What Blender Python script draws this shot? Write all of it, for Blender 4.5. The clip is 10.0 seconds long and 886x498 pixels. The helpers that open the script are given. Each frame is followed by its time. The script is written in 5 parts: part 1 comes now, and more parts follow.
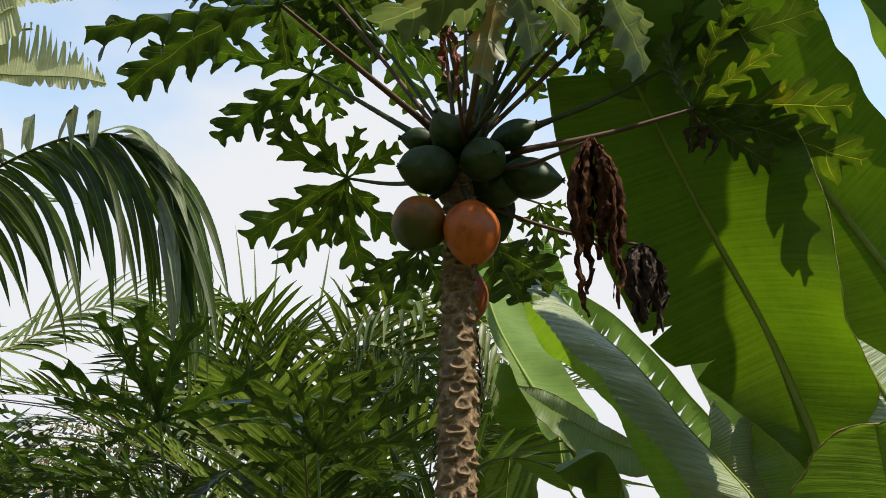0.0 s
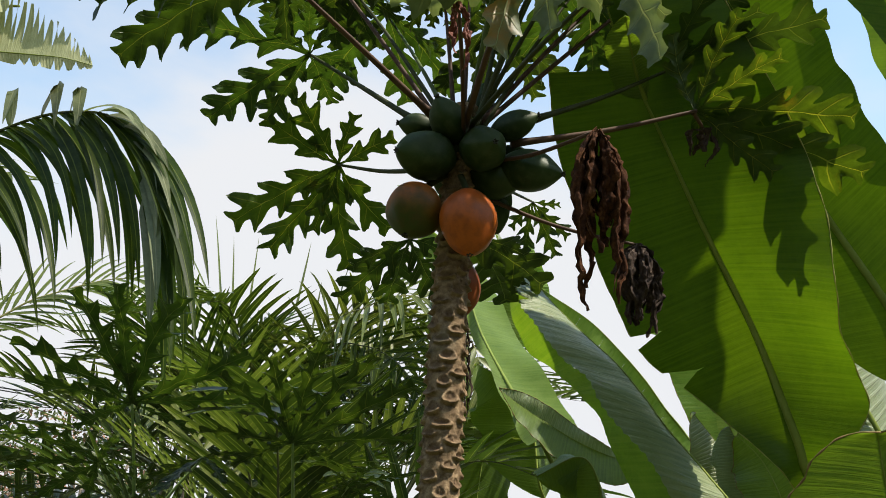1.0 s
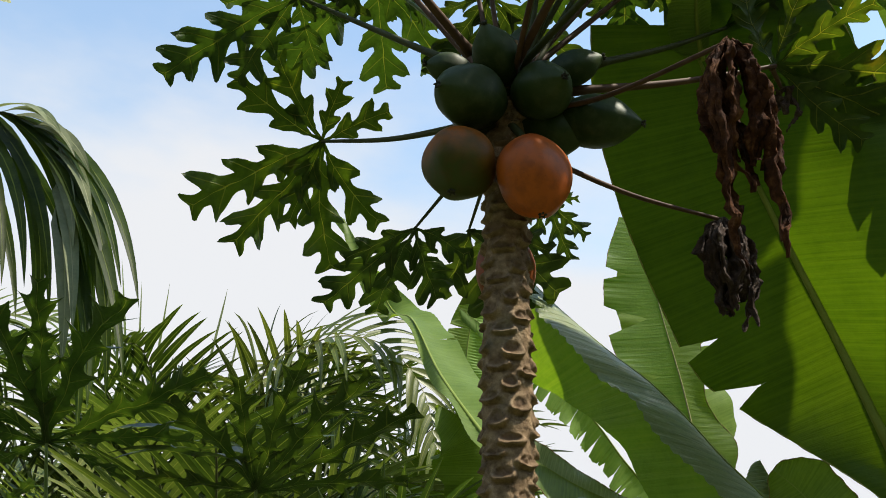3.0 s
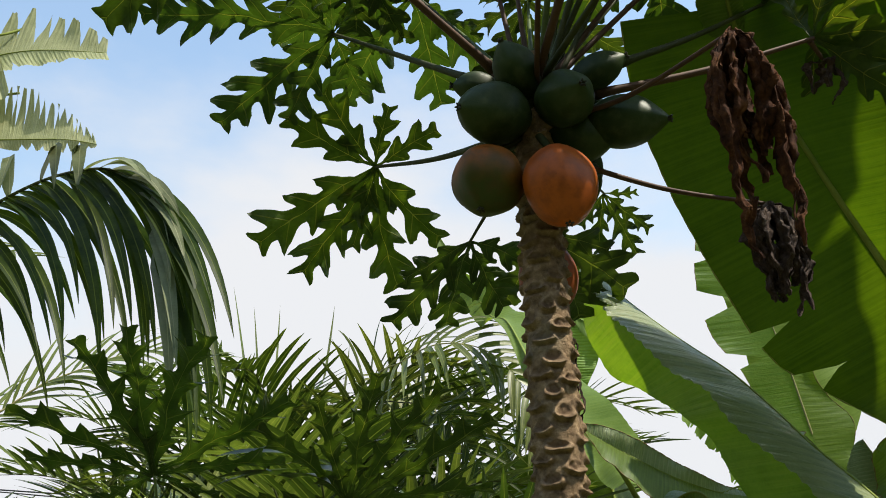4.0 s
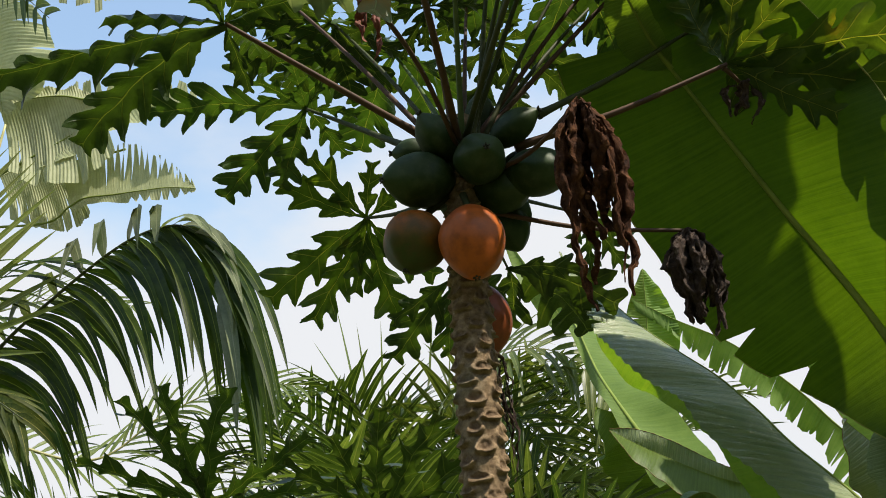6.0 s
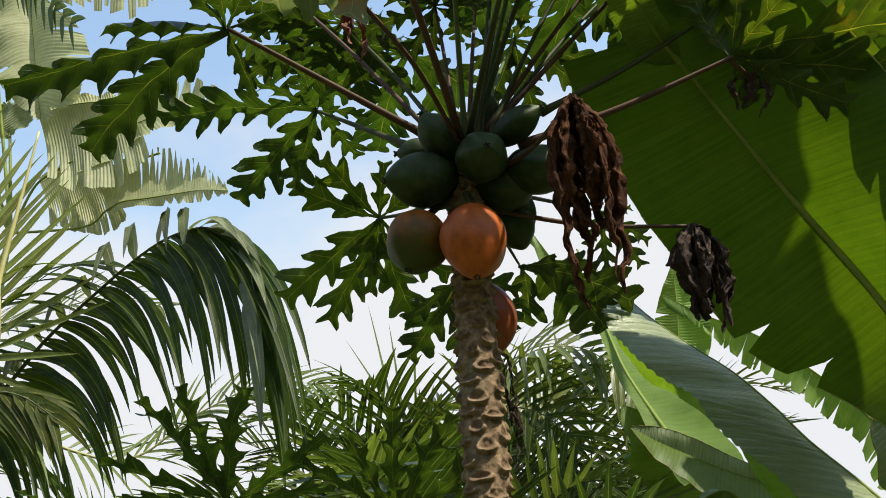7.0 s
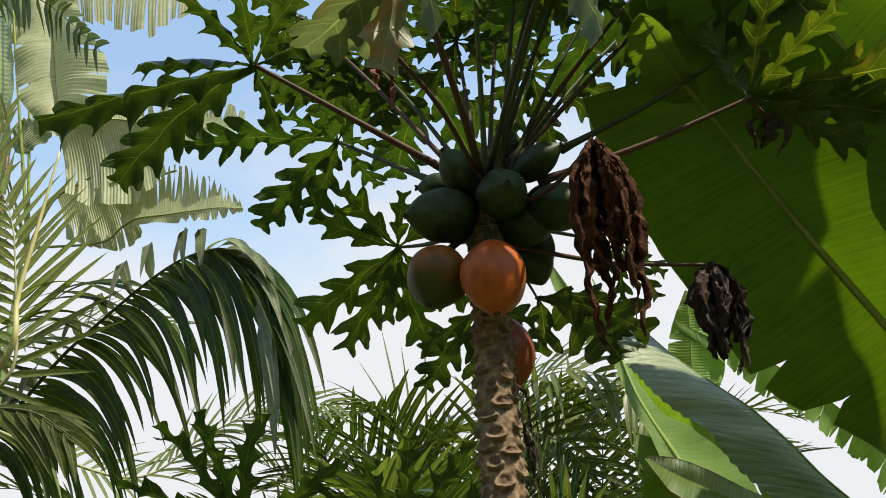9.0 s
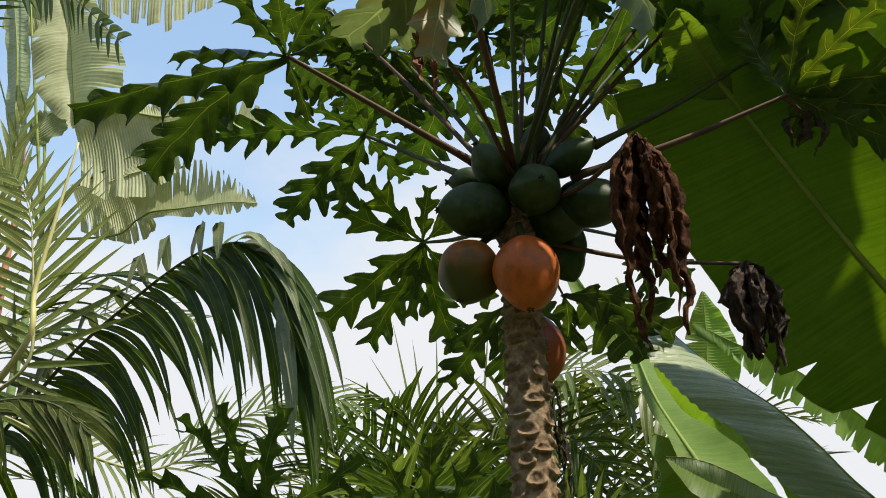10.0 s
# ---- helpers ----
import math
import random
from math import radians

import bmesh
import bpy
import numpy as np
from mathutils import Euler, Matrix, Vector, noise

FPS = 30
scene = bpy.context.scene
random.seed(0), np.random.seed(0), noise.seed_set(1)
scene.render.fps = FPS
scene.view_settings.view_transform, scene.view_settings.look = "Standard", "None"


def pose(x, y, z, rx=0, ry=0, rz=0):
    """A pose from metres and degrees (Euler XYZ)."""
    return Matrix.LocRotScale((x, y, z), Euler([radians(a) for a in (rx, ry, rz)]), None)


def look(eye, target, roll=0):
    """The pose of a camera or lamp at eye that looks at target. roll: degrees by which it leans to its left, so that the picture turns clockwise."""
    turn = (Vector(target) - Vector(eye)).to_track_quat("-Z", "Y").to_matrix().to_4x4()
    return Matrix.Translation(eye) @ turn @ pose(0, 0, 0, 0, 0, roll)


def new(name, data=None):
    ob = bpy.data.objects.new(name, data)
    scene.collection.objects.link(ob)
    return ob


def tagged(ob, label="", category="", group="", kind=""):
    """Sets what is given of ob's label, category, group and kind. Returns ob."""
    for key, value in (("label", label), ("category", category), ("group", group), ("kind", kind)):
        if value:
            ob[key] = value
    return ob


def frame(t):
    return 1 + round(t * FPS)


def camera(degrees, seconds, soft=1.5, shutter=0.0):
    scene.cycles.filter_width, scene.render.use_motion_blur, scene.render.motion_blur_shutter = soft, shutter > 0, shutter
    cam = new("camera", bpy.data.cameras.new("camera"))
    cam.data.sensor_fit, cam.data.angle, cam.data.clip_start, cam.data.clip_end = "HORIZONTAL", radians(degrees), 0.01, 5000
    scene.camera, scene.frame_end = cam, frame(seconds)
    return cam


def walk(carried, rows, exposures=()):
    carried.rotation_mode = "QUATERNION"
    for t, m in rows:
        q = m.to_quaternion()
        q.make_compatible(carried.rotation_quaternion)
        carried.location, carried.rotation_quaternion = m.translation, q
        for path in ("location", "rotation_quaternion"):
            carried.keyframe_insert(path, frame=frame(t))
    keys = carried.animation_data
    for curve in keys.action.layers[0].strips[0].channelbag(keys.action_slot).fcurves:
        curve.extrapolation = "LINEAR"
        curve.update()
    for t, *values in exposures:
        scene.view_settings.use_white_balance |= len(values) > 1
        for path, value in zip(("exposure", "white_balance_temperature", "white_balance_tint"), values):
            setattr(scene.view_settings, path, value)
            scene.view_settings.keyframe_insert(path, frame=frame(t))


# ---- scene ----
cam = camera(56.2, 10.0, 0.9)
PATH = [
    (0, (0.025, 0.044, 1.487), (0.01, 1.937, 2.133), 0.5),
    (0.5, (0.005, 0.077, 1.48), (0.017, 1.973, 2.117), 1.7),
    (1, (-0.014, 0.113, 1.459), (0.022, 2.0, 2.122), 3.0),
    (1.5, (-0.075, 0.212, 1.46), (0.049, 2.07, 2.19), 3.0),
    (2, (-0.23, 0.394, 1.452), (0.032, 2.213, 2.239), 0.4),
    (2.2, (-0.286, 0.466, 1.432), (0.006, 2.279, 2.225), -0.2),
    (3.3, (-0.292, 0.721, 1.446), (-0.05, 2.532, 2.261), 0.9),
    (3.5, (-0.277, 0.717, 1.457), (-0.078, 2.533, 2.271), 0.0),
    (4, (-0.152, 0.621, 1.451), (-0.154, 2.449, 2.261), -2.1),
    (4.5, (0.079, 0.472, 1.468), (-0.072, 2.287, 2.294), -3.1),
    (5, (0.12, 0.414, 1.473), (-0.054, 2.225, 2.304), -3.3),
    (6.3, (0.33, 0.412, 1.464), (0.001, 2.21, 2.275), -4.7),
    (6.5, (0.343, 0.423, 1.462), (-0.002, 2.216, 2.277), -4.6),
    (7, (0.367, 0.426, 1.464), (-0.014, 2.212, 2.279), -4.2),
    (7.5, (0.373, 0.41, 1.47), (-0.028, 2.192, 2.283), -3.8),
    (8, (0.359, 0.409, 1.474), (-0.052, 2.187, 2.294), -3.4),
    (8.5, (0.357, 0.389, 1.487), (-0.051, 2.16, 2.323), -3.3),
    (9, (0.358, 0.382, 1.493), (-0.043, 2.145, 2.347), -3.1),
    (9.5, (0.341, 0.371, 1.496), (-0.07, 2.128, 2.359), -2.6),
    (10, (0.302, 0.387, 1.495), (-0.121, 2.147, 2.346), -2.0),
]
walk(cam, [(t, look(eye, target, roll)) for t, eye, target, roll in PATH])

# ---- light ----
SUN_FROM = Vector((0.46, -0.20, 0.86)).normalized()
world = bpy.data.worlds.new("sky")
scene.world = world
world.use_nodes = True
wn, wl = world.node_tree.nodes, world.node_tree.links
wn.clear()
sky = wn.new("ShaderNodeTexSky")
sky.sky_type, sky.sun_disc = "NISHITA", False
sky.sun_elevation = math.asin(SUN_FROM.z)
sky.sun_rotation = math.atan2(SUN_FROM.x, SUN_FROM.y)
sky.air_density, sky.dust_density, sky.ozone_density = 1.9, 0.5, 2.2
coord = wn.new("ShaderNodeTexCoord")
stretch = wn.new("ShaderNodeMapping")
stretch.inputs["Scale"].default_value = (1.6, 1.6, 3.4)
stretch.inputs["Location"].default_value = (3.1, 0.7, 1.9)
cloud = wn.new("ShaderNodeTexNoise")
cloud.inputs["Scale"].default_value, cloud.inputs["Detail"].default_value = 1.1, 7.0
cloud.inputs["Roughness"].default_value = 0.52
split = wn.new("ShaderNodeSeparateXYZ")
low = wn.new("ShaderNodeMapRange")
low.inputs["From Min"].default_value, low.inputs["From Max"].default_value = 0.68, 0.12
low.inputs["To Min"].default_value, low.inputs["To Max"].default_value = -0.18, 0.42
add = wn.new("ShaderNodeMath")
cover = wn.new("ShaderNodeMapRange")
cover.interpolation_type = "SMOOTHSTEP"
cover.inputs["To Min"].default_value = 0.10
cover.inputs["From Min"].default_value, cover.inputs["From Max"].default_value = 0.42, 0.72
tone = wn.new("ShaderNodeMix")
tone.data_type = "RGBA"
tone.inputs[7].default_value = (5.75, 5.85, 6.05, 1)
back = wn.new("ShaderNodeBackground")
back.inputs["Strength"].default_value = 0.1
out = wn.new("ShaderNodeOutputWorld")
wl.new(coord.outputs["Generated"], stretch.inputs["Vector"])
wl.new(stretch.outputs[0], cloud.inputs["Vector"])
wl.new(coord.outputs["Generated"], split.inputs[0])
wl.new(split.outputs["Z"], low.inputs["Value"])
wl.new(cloud.outputs["Fac"], add.inputs[0])
wl.new(low.outputs[0], add.inputs[1])
wl.new(add.outputs[0], cover.inputs["Value"])
wl.new(cover.outputs[0], tone.inputs[0])
deep = wn.new("ShaderNodeHueSaturation")
deep.inputs["Saturation"].default_value, deep.inputs["Value"].default_value = 1.02, 1.50
wl.new(sky.outputs[0], deep.inputs["Color"])
wl.new(deep.outputs[0], tone.inputs[6])
wl.new(tone.outputs[2], back.inputs["Color"])
wl.new(back.outputs[0], out.inputs["Surface"])

sun = new("sun", bpy.data.lights.new("sun", "SUN"))
sun.data.energy, sun.data.angle, sun.data.color = 5.0, radians(0.7), (1.0, 0.93, 0.80)
sun.matrix_world = look(SUN_FROM * 30, (0, 0, 0))
scene.view_settings.exposure = 0.57


# ---- materials ----
def shader(name):
    m = bpy.data.materials.new(name)
    m.use_nodes = True
    n, l = m.node_tree.nodes, m.node_tree.links
    return m, n, l, n["Principled BSDF"], n["Material Output"]


def ramp(n, l, source, stops):
    r = n.new("ShaderNodeValToRGB")
    while len(r.color_ramp.elements) < len(stops):
        r.color_ramp.elements.new(0.5)
    for e, (at, c) in zip(r.color_ramp.elements, stops):
        e.position, e.color = at, (*c, 1)
    l.new(source, r.inputs[0])
    return r.outputs[0]


def noise_of(n, l, scale, detail=4.0, rough=0.55, space="Object", stretched=None):
    c = n.new("ShaderNodeTexCoord")
    t = n.new("ShaderNodeTexNoise")
    t.inputs["Scale"].default_value, t.inputs["Detail"].default_value = scale, detail
    t.inputs["Roughness"].default_value = rough
    source = c.outputs[space]
    if stretched:
        k = n.new("ShaderNodeMapping")
        k.inputs["Scale"].default_value = stretched
        l.new(source, k.inputs["Vector"])
        source = k.outputs[0]
    l.new(source, t.inputs["Vector"])
    return t.outputs["Fac"]


def calc(n, l, kind, a, b=None, clamp=False):
    m = n.new("ShaderNodeMath")
    m.operation, m.use_clamp = kind, clamp
    for at, v in enumerate((a, b)):
        if v is None:
            continue
        if isinstance(v, (int, float)):
            m.inputs[at].default_value = v
        else:
            l.new(v, m.inputs[at])
    return m.outputs[0]


def blend(n, l, fac, a, b, kind="MIX"):
    m = n.new("ShaderNodeMix")
    m.data_type, m.blend_type = "RGBA", kind
    for at, v in ((0, fac), (6, a), (7, b)):
        if isinstance(v, (int, float)):
            m.inputs[at].default_value = v
        elif isinstance(v, tuple):
            m.inputs[at].default_value = (*v, 1)
        else:
            l.new(v, m.inputs[at])
    return m.outputs[2]


def step(n, l, value, lo, hi):
    r = n.new("ShaderNodeMapRange")
    r.interpolation_type = "SMOOTHSTEP"
    r.inputs["From Min"].default_value, r.inputs["From Max"].default_value = lo, hi
    l.new(value, r.inputs["Value"])
    return r.outputs[0]


def leaf_material(name, dark, light, vein, glow, through_light=0.35, rough=0.42, midrib=0.035, side=0.075, rib_bump=0.35, wear=None, wear_at=(0.62, 0.72), spec=0.4, side_show=0.5, streaks=0.0):
    """A leaf: mottled blade, pale midrib and side veins laid along the blade's own coordinates, light shining through."""
    m, n, l, p, o = shader(name)
    uv = n.new("ShaderNodeUVMap")
    s = n.new("ShaderNodeSeparateXYZ")
    l.new(uv.outputs[0], s.inputs[0])
    across = calc(n, l, "ABSOLUTE", calc(n, l, "SUBTRACT", s.outputs["X"], 0.5))
    along = calc(n, l, "ABSOLUTE", calc(n, l, "SUBTRACT", calc(n, l, "FRACT", s.outputs["Y"]), 0.5))
    mid = step(n, l, across, midrib, midrib * 0.4)
    vein2 = calc(n, l, "MULTIPLY", step(n, l, along, side, side * 0.3), step(n, l, across, 0.49, 0.25)) if side else calc(n, l, "MULTIPLY", along, 0.0)
    veins = calc(n, l, "MAXIMUM", mid, calc(n, l, "MULTIPLY", vein2, side_show))
    big, fine = noise_of(n, l, 9.0, 5), noise_of(n, l, 70.0, 4, 0.6)
    mix = calc(n, l, "ADD", calc(n, l, "MULTIPLY", big, 0.7), calc(n, l, "MULTIPLY", fine, 0.3))
    base = ramp(n, l, mix, [(0.34, dark), (0.66, light)])
    who = n.new("ShaderNodeObjectInfo")
    shift = n.new("ShaderNodeHueSaturation")
    l.new(calc(n, l, "ADD", 0.488, calc(n, l, "MULTIPLY", who.outputs["Random"], 0.022)), shift.inputs["Hue"])
    l.new(calc(n, l, "ADD", 0.82, calc(n, l, "MULTIPLY", who.outputs["Random"], 0.36)), shift.inputs["Value"])
    l.new(base, shift.inputs["Color"])
    base = shift.outputs[0]
    height0 = None
    if streaks:
        k = n.new("ShaderNodeMapping")
        k.inputs["Scale"].default_value = (1.6, 2.6, 1.0)
        l.new(uv.outputs[0], k.inputs["Vector"])
        g = n.new("ShaderNodeTexNoise")
        g.inputs["Scale"].default_value, g.inputs["Detail"].default_value = 1.0, 5.0
        g.inputs["Roughness"].default_value = 0.65
        l.new(k.outputs[0], g.inputs["Vector"])
        height0 = g.outputs["Fac"]
        base = blend(n, l, calc(n, l, "MULTIPLY", step(n, l, height0, 0.38, 0.68), streaks), base, vein)
    if wear:
        worn = noise_of(n, l, 6.0, 6, 0.62)
        base = blend(n, l, step(n, l, worn, *wear_at), base, wear)
    colour = blend(n, l, veins, base, vein)
    l.new(colour, p.inputs["Base Color"])
    p.inputs["Roughness"].default_value = rough
    p.inputs["Specular IOR Level"].default_value = spec
    height = calc(n, l, "ADD", calc(n, l, "MULTIPLY", veins, 0.6), calc(n, l, "MULTIPLY", fine, 0.25))
    height = calc(n, l, "ADD", height, calc(n, l, "MULTIPLY", big, 0.5))
    if height0 is not None:
        height = calc(n, l, "ADD", height, calc(n, l, "MULTIPLY", height0, 0.9))
    b = n.new("ShaderNodeBump")
    b.inputs["Strength"].default_value, b.inputs["Distance"].default_value = rib_bump, 0.006
    l.new(height, b.inputs["Height"])
    l.new(b.outputs[0], p.inputs["Normal"])
    t = n.new("ShaderNodeBsdfTranslucent")
    l.new(blend(n, l, 1.0, colour, glow, "MULTIPLY"), t.inputs["Color"])
    l.new(b.outputs[0], t.inputs["Normal"])
    mx = n.new("ShaderNodeMixShader")
    mx.inputs[0].default_value = through_light
    l.new(p.outputs[0], mx.inputs[1])
    l.new(t.outputs[0], mx.inputs[2])
    l.new(mx.outputs[0], o.inputs["Surface"])
    return m


def plain_material(name, stops, rough=0.6, scale=30.0, bump=0.3, depth=0.004, stretched=None, spec=0.4, fine=160.0):
    m, n, l, p, o = shader(name)
    big = noise_of(n, l, scale, 6, 0.6, stretched=stretched)
    small = noise_of(n, l, fine, 3, 0.6)
    mix = calc(n, l, "ADD", calc(n, l, "MULTIPLY", big, 0.75), calc(n, l, "MULTIPLY", small, 0.25))
    l.new(ramp(n, l, mix, stops), p.inputs["Base Color"])
    p.inputs["Roughness"].default_value, p.inputs["Specular IOR Level"].default_value = rough, spec
    b = n.new("ShaderNodeBump")
    b.inputs["Strength"].default_value, b.inputs["Distance"].default_value = bump, depth
    l.new(mix, b.inputs["Height"])
    l.new(b.outputs[0], p.inputs["Normal"])
    return m


def fruit_material(name, skin, blush, blush_axis, blush_range, freckle, rough=0.38):
    """Papaya skin: a second colour spreading from one end, freckles and scuffs."""
    m, n, l, p, o = shader(name)
    uv = n.new("ShaderNodeUVMap")
    s = n.new("ShaderNodeSeparateXYZ")
    l.new(uv.outputs[0], s.inputs[0])
    big, mid = noise_of(n, l, 11.0, 5), noise_of(n, l, 38.0, 5, 0.6)
    value = calc(n, l, "ADD", s.outputs[blush_axis], calc(n, l, "MULTIPLY", calc(n, l, "SUBTRACT", big, 0.5), 0.7))
    colour = blend(n, l, step(n, l, value, *blush_range), skin, blush)
    colour = blend(n, l, step(n, l, mid, 0.40, 0.70), colour, blend(n, l, 0.65, colour, freckle))
    c = n.new("ShaderNodeTexCoord")
    dots = n.new("ShaderNodeTexVoronoi")
    dots.inputs["Scale"].default_value = 85.0
    l.new(c.outputs["Object"], dots.inputs["Vector"])
    keep = calc(n, l, "MULTIPLY", step(n, l, dots.outputs["Distance"], 0.16, 0.06), step(n, l, mid, 0.50, 0.60))
    colour = blend(n, l, calc(n, l, "MULTIPLY", keep, 0.7), colour, freckle)
    l.new(colour, p.inputs["Base Color"])
    p.inputs["Roughness"].default_value, p.inputs["Specular IOR Level"].default_value = rough, 0.22
    b = n.new("ShaderNodeBump")
    b.inputs["Strength"].default_value, b.inputs["Distance"].default_value = 0.25, 0.003
    l.new(calc(n, l, "ADD", mid, keep), b.inputs["Height"])
    l.new(b.outputs[0], p.inputs["Normal"])
    return m


def bark_material():
    m, n, l, p, o = shader("papaya_bark")
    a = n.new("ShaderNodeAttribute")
    a.attribute_name = "scar_pad"
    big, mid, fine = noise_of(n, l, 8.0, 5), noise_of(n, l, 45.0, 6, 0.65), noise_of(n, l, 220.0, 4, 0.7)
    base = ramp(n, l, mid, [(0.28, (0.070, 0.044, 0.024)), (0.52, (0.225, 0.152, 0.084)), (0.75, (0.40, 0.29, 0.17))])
    # darker brown inside the sunken pads of the leaf scars
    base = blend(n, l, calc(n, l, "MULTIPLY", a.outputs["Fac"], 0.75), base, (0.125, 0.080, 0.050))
    base = blend(n, l, calc(n, l, "MULTIPLY", step(n, l, big, 0.52, 0.72), 0.5), base, (0.22, 0.20, 0.14))
    base = blend(n, l, calc(n, l, "MULTIPLY", step(n, l, fine, 0.58, 0.7), 0.45), base, (0.09, 0.06, 0.04))
    l.new(base, p.inputs["Base Color"])
    p.inputs["Roughness"].default_value, p.inputs["Specular IOR Level"].default_value = 0.85, 0.2
    b = n.new("ShaderNodeBump")
    b.inputs["Strength"].default_value, b.inputs["Distance"].default_value = 0.7, 0.006
    l.new(calc(n, l, "ADD", mid, calc(n, l, "MULTIPLY", fine, 0.6)), b.inputs["Height"])
    l.new(b.outputs[0], p.inputs["Normal"])
    return m


PAPAYA = leaf_material("papaya_leaf", (0.016, 0.033, 0.006), (0.046, 0.080, 0.014), (0.135, 0.160, 0.040), (1.6, 1.6, 0.42), 0.30, 0.38, 0.018, 0.030, 1.3, side_show=0.45, spec=0.34)
PAPAYA_YELLOW = leaf_material("papaya_leaf_fading", (0.085, 0.125, 0.050), (0.17, 0.20, 0.09), (0.25, 0.26, 0.12), (1.4, 1.5, 0.8), 0.30, 0.5, 0.03, 0.05, 0.6, wear=(0.26, 0.14, 0.03), wear_at=(0.57, 0.72))
PAPAYA_OLD = leaf_material("papaya_leaf_spotted", (0.026, 0.050, 0.008), (0.070, 0.108, 0.016), (0.22, 0.235, 0.055), (2.0, 1.9, 0.38), 0.38, 0.45, 0.018, 0.032, 1.2, wear=(0.15, 0.13, 0.018), wear_at=(0.60, 0.76), side_show=0.55, spec=0.2)
STALK = plain_material("papaya_stalk", [(0.3, (0.030, 0.040, 0.013)), (0.7, (0.068, 0.072, 0.028))], 0.6, 18, 0.15, spec=0.15)
STALK_RED = plain_material("papaya_stalk_reddish", [(0.3, (0.050, 0.028, 0.018)), (0.7, (0.110, 0.062, 0.036))], 0.6, 18, 0.15, spec=0.15)
GREEN_STALK = plain_material("papaya_stalk_green", [(0.3, (0.055, 0.085, 0.022)), (0.7, (0.10, 0.135, 0.045))], 0.55, 18, 0.15, spec=0.2)
GREEN_STEM = plain_material("green_stem", [(0.3, (0.10, 0.17, 0.04)), (0.7, (0.19, 0.26, 0.08))], 0.45, 14, 0.15)
DRY = plain_material("dried_leaf", [(0.34, (0.014, 0.006, 0.003)), (0.52, (0.062, 0.024, 0.010)), (0.70, (0.18, 0.078, 0.030))], 0.85, 42, 0.9, 0.008, spec=0.08)
DRY_DARK = plain_material("dried_leaf_dark", [(0.30, (0.015, 0.009, 0.007)), (0.55, (0.048, 0.029, 0.019)), (0.78, (0.18, 0.14, 0.10))], 0.8, 60, 0.9, 0.008, spec=0.2)
DRY_RED = plain_material("dried_leaf_red", [(0.30, (0.08, 0.018, 0.012)), (0.70, (0.22, 0.065, 0.035))], 0.75, 50, 0.8, 0.006, spec=0.3)
BARK = bark_material()
GREEN_FRUIT = fruit_material("green_papaya", (0.015, 0.031, 0.006), (0.034, 0.058, 0.011), "Y", (0.4, 1.2), (0.05, 0.066, 0.022), 0.50)
ORANGE_FRUIT = fruit_material("ripe_papaya", (0.33, 0.064, 0.008), (0.41, 0.096, 0.011), "Y", (-0.1, 0.6), (0.20, 0.050, 0.011), 0.42)
HALF_FRUIT = fruit_material("half_ripe_papaya", (0.042, 0.056, 0.007), (0.30, 0.085, 0.009), "Y", (0.85, 0.30), (0.070, 0.046, 0.010), 0.46)
RED_FRUIT = fruit_material("overripe_papaya", (0.22, 0.050, 0.018), (0.29, 0.075, 0.02), "Y", (0.2, 1.0), (0.16, 0.05, 0.02), 0.42)
SCAR = plain_material("blossom_scar", [(0.3, (0.012, 0.012, 0.008)), (0.7, (0.05, 0.045, 0.025))], 0.8, 200, 0.6)
BANANA = leaf_material("banana_leaf", (0.022, 0.046, 0.005), (0.036, 0.066, 0.008), (0.052, 0.088, 0.012), (3.9, 3.7, 0.42), 0.30, 0.42, 0.0, 0.30, 0.30, side_show=0.12, streaks=0.5, spec=0.18)
BANANA_MID = leaf_material("banana_leaf_mid_green", (0.062, 0.112, 0.017), (0.100, 0.162, 0.027), (0.13, 0.19, 0.042), (2.2, 2.2, 0.42), 0.35, 0.42, 0.0, 0.28, 0.4, side_show=0.2, streaks=0.5, spec=0.22)
BANANA_LIGHT = leaf_material("banana_leaf_light_green", (0.100, 0.175, 0.028), (0.150, 0.235, 0.045), (0.18, 0.26, 0.06), (1.5, 1.5, 0.42), 0.42, 0.50, 0.0, 0.30, 0.25, side_show=0.15, streaks=0.5, spec=0.2)
# waxy gloss, with the grey sheen of reflected sky lifted into the base colour
BANANA_SHEEN = leaf_material("banana_leaf_waxy_sky_sheen", (0.135, 0.175, 0.075), (0.205, 0.240, 0.115), (0.28, 0.31, 0.17), (1.3, 1.5, 0.45), 0.20, 0.34, 0.0, 0.22, 1.0, spec=0.6, side_show=0.55, streaks=0.4)
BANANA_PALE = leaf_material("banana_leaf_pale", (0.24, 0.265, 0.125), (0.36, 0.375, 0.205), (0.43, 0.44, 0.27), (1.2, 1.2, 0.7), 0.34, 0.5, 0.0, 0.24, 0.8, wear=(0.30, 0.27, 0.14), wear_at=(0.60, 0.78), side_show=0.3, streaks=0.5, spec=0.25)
RIB = plain_material("banana_midrib", [(0.3, (0.130, 0.175, 0.026)), (0.7, (0.215, 0.255, 0.052))], 0.55, 12, 0.15, spec=0.12)
EDGE = plain_material("banana_dry_edge", [(0.3, (0.10, 0.055, 0.020)), (0.7, (0.24, 0.17, 0.05))], 0.8, 60, 0.5)
PALE_EDGE = plain_material("banana_pale_edge", [(0.3, (0.16, 0.18, 0.03)), (0.7, (0.30, 0.27, 0.06))], 0.7, 40, 0.3)
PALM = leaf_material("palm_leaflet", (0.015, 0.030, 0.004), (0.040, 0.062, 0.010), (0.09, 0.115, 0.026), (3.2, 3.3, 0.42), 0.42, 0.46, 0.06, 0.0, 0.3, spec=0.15)
